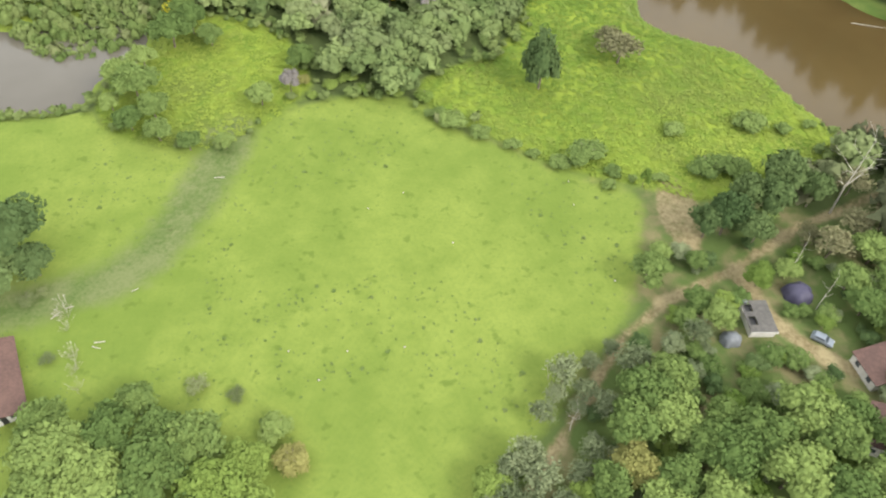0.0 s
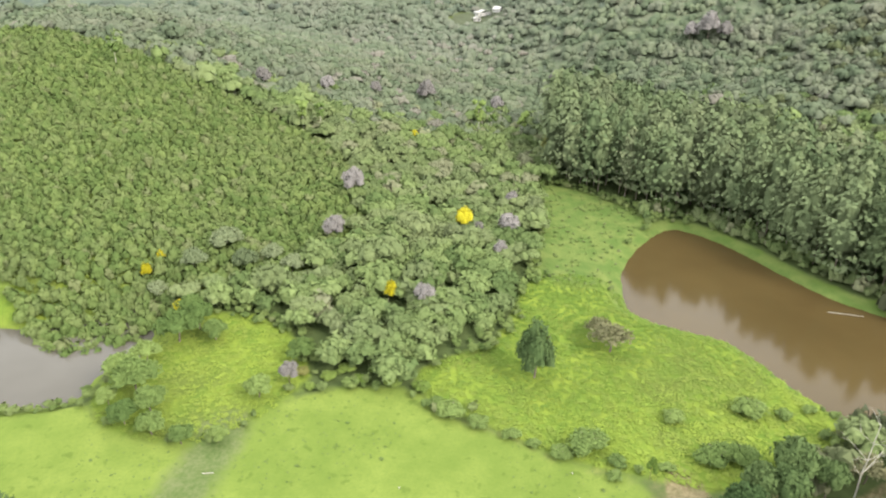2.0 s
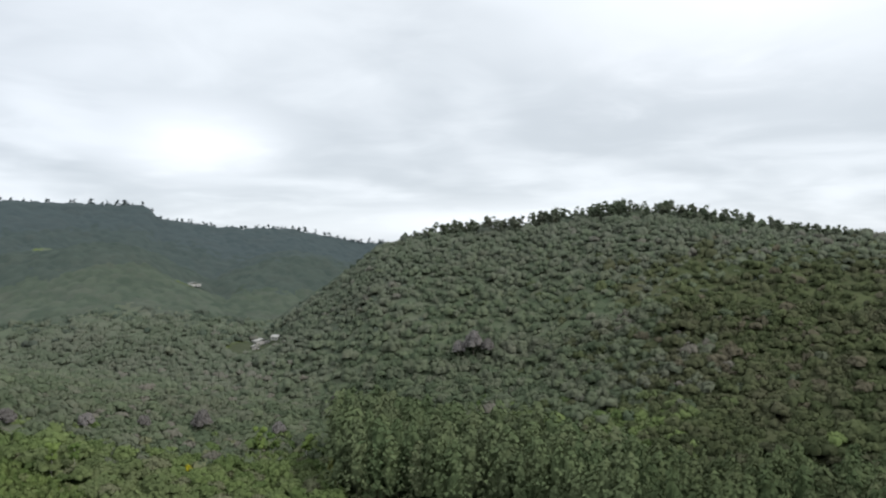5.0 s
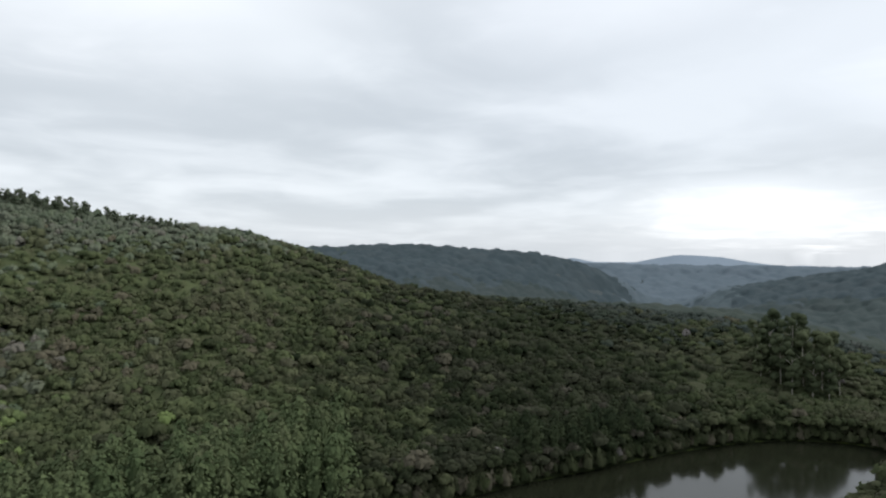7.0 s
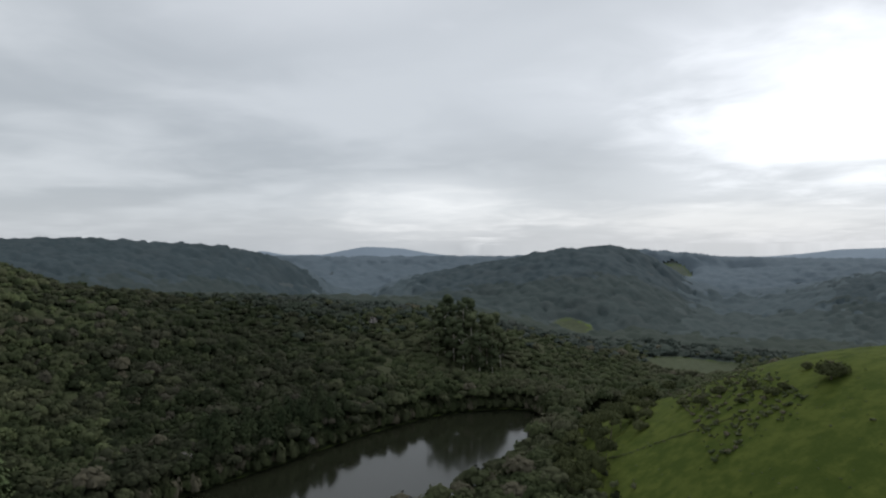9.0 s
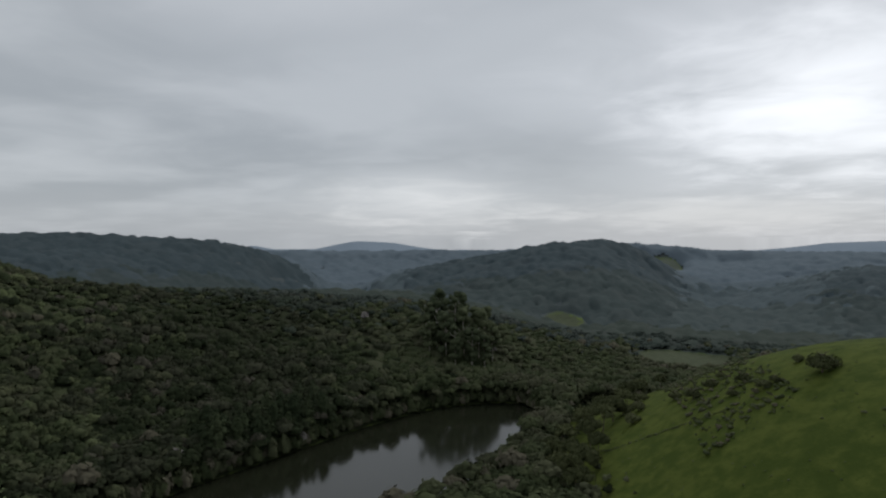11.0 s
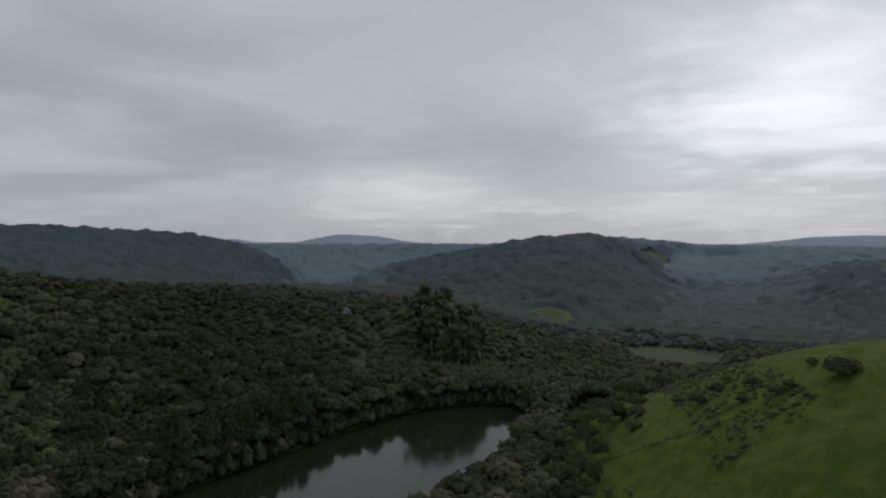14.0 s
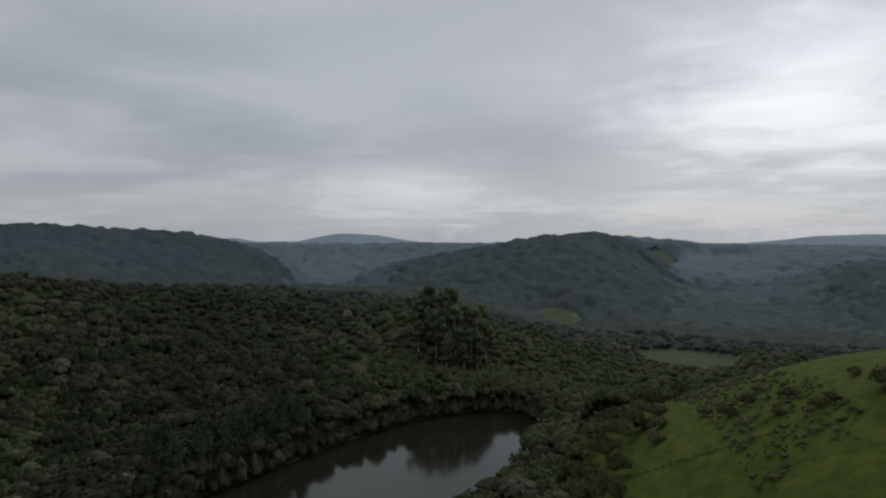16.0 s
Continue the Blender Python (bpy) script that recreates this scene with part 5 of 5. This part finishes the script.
# ---- farm buildings, car and small things ----
def boxes(name, items, mat, bevel=0.0):
    """One mesh from boxes, each (centre, size, turn about z in degrees)."""
    bm = bmesh.new()
    for c, s, turn in items:
        made = bmesh.ops.create_cube(bm, size=1.0, matrix=pose(*c, 0, 0, turn) @ Matrix.Diagonal((*s, 1)))
        if bevel:
            edges = list({e for v in made["verts"] for e in v.link_edges})
            bmesh.ops.bevel(bm, geom=edges, offset=bevel, segments=2, affect="EDGES", profile=0.5)
    me = bpy.data.meshes.new(name)
    bm.to_mesh(me)
    bm.free()
    me.materials.append(mat)
    return me


def roof_mesh(name, w, d, low, high, thick, mat, over=0.4):
    """A gable roof with its ridge along y."""
    w, d = w / 2 + over, d / 2 + over
    rise = (high - low) / (w - over) * over
    prof = [(-w, low - rise), (0, high), (w, low - rise), (w, low - rise + thick), (0, high + thick * 1.1), (-w, low - rise + thick)]
    v = [(x, y, z) for y in (-d, d) for x, z in prof]
    quads = [(0, 1, 7, 6), (1, 2, 8, 7), (2, 3, 9, 8), (3, 4, 10, 9), (4, 5, 11, 10), (5, 0, 6, 11), (0, 5, 4, 1), (1, 4, 3, 2), (6, 7, 10, 11), (7, 8, 9, 10)]
    return mesh_of(name, v, quads, mat, False)


def house(x, y, turn, w, d, wall_h, ridge, roof_mat, label, sink=0.1, windows=2, eaves=0.4):
    ob = holder("house", pose(x, y, at_ground(x, y, sink), 0, 0, turn), label, "house")
    t = 0.2
    for c, s in (((-w / 2 + t / 2, 0, wall_h / 2), (t, d, wall_h)), ((w / 2 - t / 2, 0, wall_h / 2), (t, d, wall_h)),
                 ((0, -d / 2 + t / 2, wall_h / 2), (w - 2 * t, t, wall_h)), ((0, d / 2 - t / 2, wall_h / 2), (w - 2 * t, t, wall_h))):
        part("wall", boxes("wall", [(c, s, 0)], M_WALL), ob)
    part("roof", roof_mesh("roof", w, d, wall_h, ridge, 0.14, roof_mat, eaves), ob)
    part("ridge_cap", boxes("ridge_cap", [((0, 0, ridge + 0.17), (0.3, d + 2 * eaves, 0.1), 0)], roof_mat, 0.03), ob)
    door = part("door", boxes("door", [((w * 0.12, -d / 2 - 0.01, 1.05), (0.9, 0.08, 2.1), 0)], M_DARK, 0.01), ob)
    for i in range(windows):
        part("window", boxes("window", [((-w * 0.3 + i * w * 0.62, -d / 2 - 0.01, 1.5), (1.0, 0.08, 1.0), 0)], M_CARGLASS, 0.01), ob)
        part("window", boxes("window", [((-w / 2 - 0.01, -d * 0.25 + i * d * 0.5, 1.5), (0.08, 1.0, 1.0), 0)], M_CARGLASS, 0.01), ob)
    return ob


house(79.3, 67.2, 12, 11, 6.4, 2.6, 4.0, M_ROOFRED, "low whitewashed house with a reddish brown roof")
house(73.8, 54.0, -30, 7.0, 8.5, 2.5, 3.7, M_ROOFRED, "farm shed with a reddish brown roof among trees")
house(-76.2, 60.2, 30, 7.5, 15.0, 2.6, 3.9, M_ROOFRED, "long barn with a pinkish brown roof", 0.1, 2, 1.1)
house(34, 664, 25, 14, 9, 3.2, 5.0, M_WALL, "white farmhouse in the far valley")
house(47, 655, 60, 9, 7, 3.0, 4.6, M_WALL, "white outbuilding in the far valley")
house(28, 645, 10, 6, 5, 2.6, 3.8, M_WALL, "small white shed in the far valley")
house(-33, 905, 15, 15, 8, 3.4, 5.4, M_WALL, "far pale house on a bare patch")
house(-165, 1008, 15, 24, 10, 4, 6, M_WALL, "far white building beside a hilltop clearing")


def unfinished_hut():
    ob = holder("hut", pose(58.6, 77.2, at_ground(58.6, 77.2, 0.1), 0, 0, 2), "grey flat-roofed hut with two square roof openings", "hut")
    w, d, h = 4.6, 6.8, 1.9
    for c, s in (((-w / 2 + 0.1, 0, h / 2), (0.2, d, h)), ((w / 2 - 0.1, 0, h / 2), (0.2, d, h)), ((0, -d / 2 + 0.1, h / 2), (w - 0.4, 0.2, h)), ((0, d / 2 - 0.1, h / 2), (w - 0.4, 0.2, h))):
        part("wall", boxes("wall", [(c, s, 0)], M_WALL), ob)
    z = h + 0.08
    slab = [((0.9, 0, z), (3.2, d + 0.4, 0.14), 0), ((-2.3, 0, z), (0.4, d + 0.4, 0.14), 0), ((-1.4, 3.2, z), (1.4, 0.8, 0.14), 0), ((-1.4, 0.45, z), (1.4, 1.1, 0.14), 0), ((-1.4, -2.8, z), (1.4, 1.6, 0.14), 0)]
    part("roof", boxes("roof", slab, M_ROOFGREY), ob, "weathered grey sheet roof")
    # near-black sheets below the roof holes stand in for the shade inside
    for c, s in (((-1.4, 1.9, z - 0.4), (1.36, 1.8, 0.06)), ((-1.4, -1.05, z - 0.4), (1.36, 1.9, 0.06))):
        part("roof_opening", boxes("roof_opening", [(c, s, 0)], M_DARK), ob, "near-black sheet standing in for the shade inside the hut")
    part("fascia", boxes("fascia", [((0, -d / 2 - 0.34, z - 0.15), (w + 0.5, 0.06, 0.5), 0)], M_WALL, 0.01), ob, "white front board")
    part("fascia", boxes("fascia", [((-w / 2 - 0.32, d / 2 - 1.2, z - 0.15), (0.06, 2.6, 0.5), 0)], M_WALL, 0.01), ob, "white side board")
    part("water_tank", boxes("water_tank", [((-1.8, 3.1, z + 0.35), (0.8, 0.7, 0.6), 20)], M_SILVER, 0.12), ob)


unfinished_hut()


def tent(x, y, wide, deep, high, turn, mat, label, seed):
    """A rounded sheet drawn over poles."""
    ob = holder("tarpaulin_tent", pose(x, y, at_ground(x, y, 0.05), 0, 0, turn), label, "tent")
    n, m = 28, 9
    v = [(0, 0, high)]
    for j in range(1, m):
        u = j / (m - 1)
        for i in range(n):
            a = 2 * math.pi * i / n
            k = 1 + 0.06 * math.cos(6 * a) * u + 0.03 * math.sin(seed + 3 * a)
            sq = 1 / max(abs(math.cos(a)) ** 1.0, abs(math.sin(a)) ** 1.0) ** 0.35
            v.append((wide / 2 * math.cos(a) * u * k * sq, deep / 2 * math.sin(a) * u * k * sq, high * math.sqrt(max(0.0, 1 - u ** 2.4)) + 0.04 * math.cos(6 * a) * u))
    f = [(0, 1 + i, 1 + (i + 1) % n) for i in range(n)]
    for j in range(m - 2):
        for i in range(n):
            a, b = 1 + j * n + i, 1 + j * n + (i + 1) % n
            f += [(a, a + n, b + n), (a, b + n, b)]
    part("sheet", mesh_of("sheet", v, f, mat), ob)
    for i in range(4):
        a = math.pi / 4 + math.pi / 2 * i
        soup = Soup()
        px, py = wide * 0.53 * math.cos(a), deep * 0.53 * math.sin(a)
        tapered(soup, (px, py, -0.1), (px, py, 0.7), 0.04, 0.03)
        vv, ff = soup.arrays()
        part("peg", mesh_of("peg", vv, ff, M_BARK), ob)


tent(68.4, 83.6, 5.6, 5.2, 2.6, 20, M_VIOLET, "dark violet tarpaulin shelter at the track's edge", 1)
tent(52.8, 72.9, 4.0, 3.2, 2.0, 5, M_SILVER, "grey tarpaulin shelter among shrubs", 2)


def parked_car(x, y, turn):
    car = holder("car", pose(x, y, at_ground(x, y), 0, 0, turn), "small blue hatchback parked on bare earth", "car")
    L, W = 3.9, 1.68

    def hull(name, profile, half, mat, taper=0.0, label=""):
        bm = bmesh.new()
        side = [[bm.verts.new((px, s * (half - taper * max(0, pz - 0.9)), pz)) for px, pz in profile] for s in (-1, 1)]
        n = len(profile)
        bm.faces.new(side[0][::-1]), bm.faces.new(side[1])
        for i in range(n):
            bm.faces.new((side[0][i], side[0][(i + 1) % n], side[1][(i + 1) % n], side[1][i]))
        bmesh.ops.recalc_face_normals(bm, faces=bm.faces)
        bmesh.ops.bevel(bm, geom=list(bm.edges), offset=0.05, segments=2, affect="EDGES", profile=0.5)
        me = bpy.data.meshes.new(name)
        bm.to_mesh(me), bm.free()
        me.materials.append(mat)
        return part(name, me, car, label)

    hull("body", [(-L / 2, 0.3), (L / 2, 0.3), (L / 2, 0.7), (L / 2 - 0.9, 0.92), (-L / 2 + 0.15, 0.95), (-L / 2, 0.75)], W / 2, M_CARBLUE)
    hull("cabin", [(L / 2 - 1.0, 0.9), (-L / 2 + 0.12, 0.9), (-L / 2 + 0.45, 1.42), (0.3, 1.46)], W / 2 - 0.06, M_CARBLUE, 0.28)
    part("windscreen", mesh_of("windscreen", [(0.42, -0.62, 1.42), (0.42, 0.62, 1.42), (0.93, 0.72, 0.98), (0.93, -0.72, 0.98), (0.38, -0.6, 1.40), (0.38, 0.6, 1.40), (0.88, 0.7, 0.95), (0.88, -0.7, 0.95)],
                              [(0, 3, 2, 1), (4, 5, 6, 7), (0, 1, 5, 4), (2, 3, 7, 6), (1, 2, 6, 5), (3, 0, 4, 7)], M_CARGLASS, False), car)
    part("rear_window", boxes("rear_window", [((-L / 2 + 0.27, 0, 1.2), (0.06, 1.1, 0.3), 0)], M_CARGLASS, 0.01), car)
    for s in (-1, 1):
        part("side_window", boxes("side_window", [((-0.45, s * 0.72, 1.2), (1.5, 0.05, 0.28), 0)], M_CARGLASS, 0.01), car)
        part("headlight", boxes("headlight", [((L / 2 - 0.02, s * 0.6, 0.66), (0.1, 0.3, 0.14), 0)], M_WALL, 0.03), car)
        part("mirror", boxes("mirror", [((0.55, s * 0.9, 1.0), (0.12, 0.2, 0.12), 0)], M_CARBLUE, 0.03), car)
        for x0 in (-1.2, 1.2):
            wheel = part("wheel", boxes("wheel", [((x0, s * 0.74, 0.3), (0.3, 0.16, 0.3), 45)], M_SILVER, 0.04), car)
            soup = Soup()
            tapered(soup, (x0, s * 0.64, 0.3), (x0, s * 0.85, 0.3), 0.3, 0.3, 16)
            v, f = soup.arrays()
            part("tyre", mesh_of("tyre", v, f, M_TYRE), wheel)


parked_car(69.6, 73.2, -35)


def fallen_log(x, y, turn, length, label):
    soup = Soup()
    tapered(soup, (-length / 2, 0, 0.05), (length / 2, 0, 0.08), 0.11, 0.07, 8)
    v, f = soup.arrays()
    ob = new("log", mesh_of("log", v, f, M_PALEBARK))
    ob.matrix_basis = pose(x, y, at_ground(x, y) + 0.06, 0, 0, turn)
    return tagged(ob, label, "log", "fallen logs")


for x, y, turn, n in [(-61.8, 70.4, 10, 2.0), (-62, 69.2, -15, 1.7), (-59, 82.3, 30, 1.2), (-49.6, 113.6, 5, 2.4), (-72, 76, 60, 1.8), (-70, 78, 20, 1.5), (66, 62, -60, 3.4), (70, 66, -50, 2.2)]:
    fallen_log(x, y, turn, n, "short pale fallen log lying in the grass" if x < 0 else "pale timber lying on the bare yard")


def plume_clump(x, y, spread_, blades, seed):
    """Tall bleached stalks fanning out of one root."""
    rng, soup = np.random.RandomState(seed), Soup()
    for k in range(blades):
        a, lean, n = rng.uniform(0, 6.28), rng.uniform(0.15, 0.9), rng.uniform(1.2, 2.4)
        foot = np.array([math.cos(a), math.sin(a), 0]) * spread_ * rng.uniform(0, 1) * (1.0, 0.45, 1)
        tip = foot + np.array([math.cos(a) * lean, math.sin(a) * lean, 1.0]) * n * 0.75
        tapered(soup, foot - (0, 0, 0.1), tip, 0.02, 0.012, 3)
        tapered(soup, tip, tip + (tip - foot) * 0.25, 0.06, 0.02, 4)
    v, f = soup.arrays()
    ob = new("plume_grass", mesh_of("plume_grass", v, f, M_PALEBARK))
    ob.matrix_basis = pose(x, y, at_ground(x, y), 0, 0, 110)
    tagged(ob, "clump of tall bleached plume grass by the barn", "grass", "plume grass clumps")


for i, (x, y, w, n) in enumerate([(-70.6, 76.8, 2.2, 46), (-68.9, 73.4, 1.2, 20), (-65.6, 67.6, 1.6, 40), (-64.2, 64.4, 1.2, 26), (-62.2, 60.8, 0.9, 14)]):
    plume_clump(x, y, w, n, 700 + i)


def pole_in_lake():
    soup = Soup()
    tapered(soup, (0, 0, 0.12), (9.6, -2.8, 0.18), 0.1, 0.06, 8)
    for k in range(5):
        tapered(soup, (1.6 + 1.6 * k, -0.47 * (1 + k), -1.2), (1.6 + 1.6 * k, -0.47 * (1 + k), 0.3), 0.07, 0.06, 6)
    v, f = soup.arrays()
    ob = new("jetty_pole", mesh_of("jetty_pole", v, f, M_PALEBARK))
    ob.matrix_basis = pose(119.6, 189.0, 0.0)
    tagged(ob, "bleached pole on stakes standing in the lake", "jetty")


pole_in_lake()


def stones():
    rng = np.random.RandomState(77)
    me = []
    for k in range(3):
        soup = Soup()
        lump(soup, rng, (0, 0, 0.1), (0.2, 0.16, 0.14), True, 0.2, -2)
        v, f = soup.arrays()
        me.append(mesh_of("stone", v, f, M_PALEBARK))
    for i in range(12):
        x, y = rng.uniform(-60, 35), rng.uniform(52, 128)
        if float(inside_of(MEADOW, np.array([x]), np.array([y]))[0]) < 3:
            continue
        ob = new("stone", me[i % 3])
        ob.matrix_basis = pose(x, y, at_ground(x, y), 0, 0, 40 * i)
        tagged(ob, "small pale stone in the short grass", "stone", "stones in the pasture")


stones()


def tufts():
    rng = np.random.RandomState(78)
    temps = []
    for k in range(3):
        soup = Soup()
        d = sphere_points(rng, 12, 0.2)
        leaves(soup, rng, d * (0.5, 0.5, 0.35), d, 0.3)
        temps.append(soup.arrays())
    x, y = rng.uniform(-110, 45, 3200), rng.uniform(40, 142, 3200)
    keep = (inside_of(MEADOW, x, y) > 1.5) & (rough_land(x, y, 12, 26) > -0.1)
    x, y = x[keep], y[keep]
    size = rng.uniform(0.2, 0.55, len(x)) * np.where(rng.uniform(0, 1, len(x)) < 0.06, 2.0, 1)
    spread("grass_tufts", temps, stand(land(x, y), x, y, 0), size, size * 0.5, rng.uniform(0, 0.4, len(x)), M_YOUNG, "dark grass tufts dotted over the pasture", "grass", rng)
    # tufts and bushes on the grassy slope
    x, y = rng.uniform(165, 380, 1100), rng.uniform(-230, -50, 1100)
    keep = zones(x, y)["top"] > 0
    x, y = x[keep], y[keep]
    size = rng.uniform(0.25, 1.0, len(x)) * np.where(rng.uniform(0, 1, len(x)) < 0.06, 2, 1)
    line = np.array(TERRACE)
    s = np.linspace(0, len(line) - 1, 140)
    lx, ly = np.interp(s, range(len(line)), line[:, 0]) + rng.uniform(-0.6, 0.6, 140), np.interp(s, range(len(line)), line[:, 1]) + rng.uniform(-0.6, 0.6, 140)
    x, y, size = np.concatenate([x, lx]), np.concatenate([y, ly]), np.concatenate([size, rng.uniform(0.5, 1.3, 140)])
    spread("slope_tufts", temps, stand(land(x, y), x, y, 0), size, size * 0.6, rng.uniform(0, 0.5, len(x)), M_SHADED_SLOPE, "dark tufts and a ragged terrace line on the grassy slope", "grass", rng)
    # bushes thinning out from the trees into the grass
    x, y = scatter(rng, 140, 480, -290, 20, 4.0)
    top = zones(x, y)["top"]
    keep = (knoll(x, y) > 12) & (top > -9) & (rng.uniform(0, 1, len(x)) < np.interp(top, [-9, -3, 3, 9, 20], [0.8, 0.75, 0.28, 0.06, 0.0]))
    x, y, top = x[keep], y[keep], top[keep]
    size = rng.uniform(1.0, 3.6, len(x)) * np.interp(top, [-6, 10], [1.1, 0.55])
    dim = rng.uniform(0, 1, len(x)) < 0.55
    for pick, mat, label in ((dim, M_SHADED_SCRUB, "dark shrubs at the edge of the grassy slope"), (~dim, M_SHADED_SLOPE, "olive shrubs at the edge of the grassy slope")):
        spread("slope_edge_shrubs", BUSH_T, stand(land(x, y), x, y, size * 0.45)[pick], size[pick], size[pick] * 1.1, rng.uniform(0, 1, len(x))[pick], mat, label, "shrubs", rng)
    # scrub along the shoulder of the slope
    x, y = rng.uniform(228, 380, 1900), rng.uniform(-190, -94, 1900)
    k = knoll(x, y)
    keep = (np.abs((y + 131) + 0.25 * (x - 274)) < 17) & (k > 33)
    x, y = x[keep], y[keep]
    size = rng.uniform(0.4, 1.5, len(x))
    spread("slope_scrub", BUSH_T, stand(land(x, y), x, y, size * 0.2), size, size * 0.7, rng.uniform(0.2, 1, len(x)), M_SHADED_SLOPE, "low brownish scrub on the shoulder of the slope", "scrub", rng)


tufts()
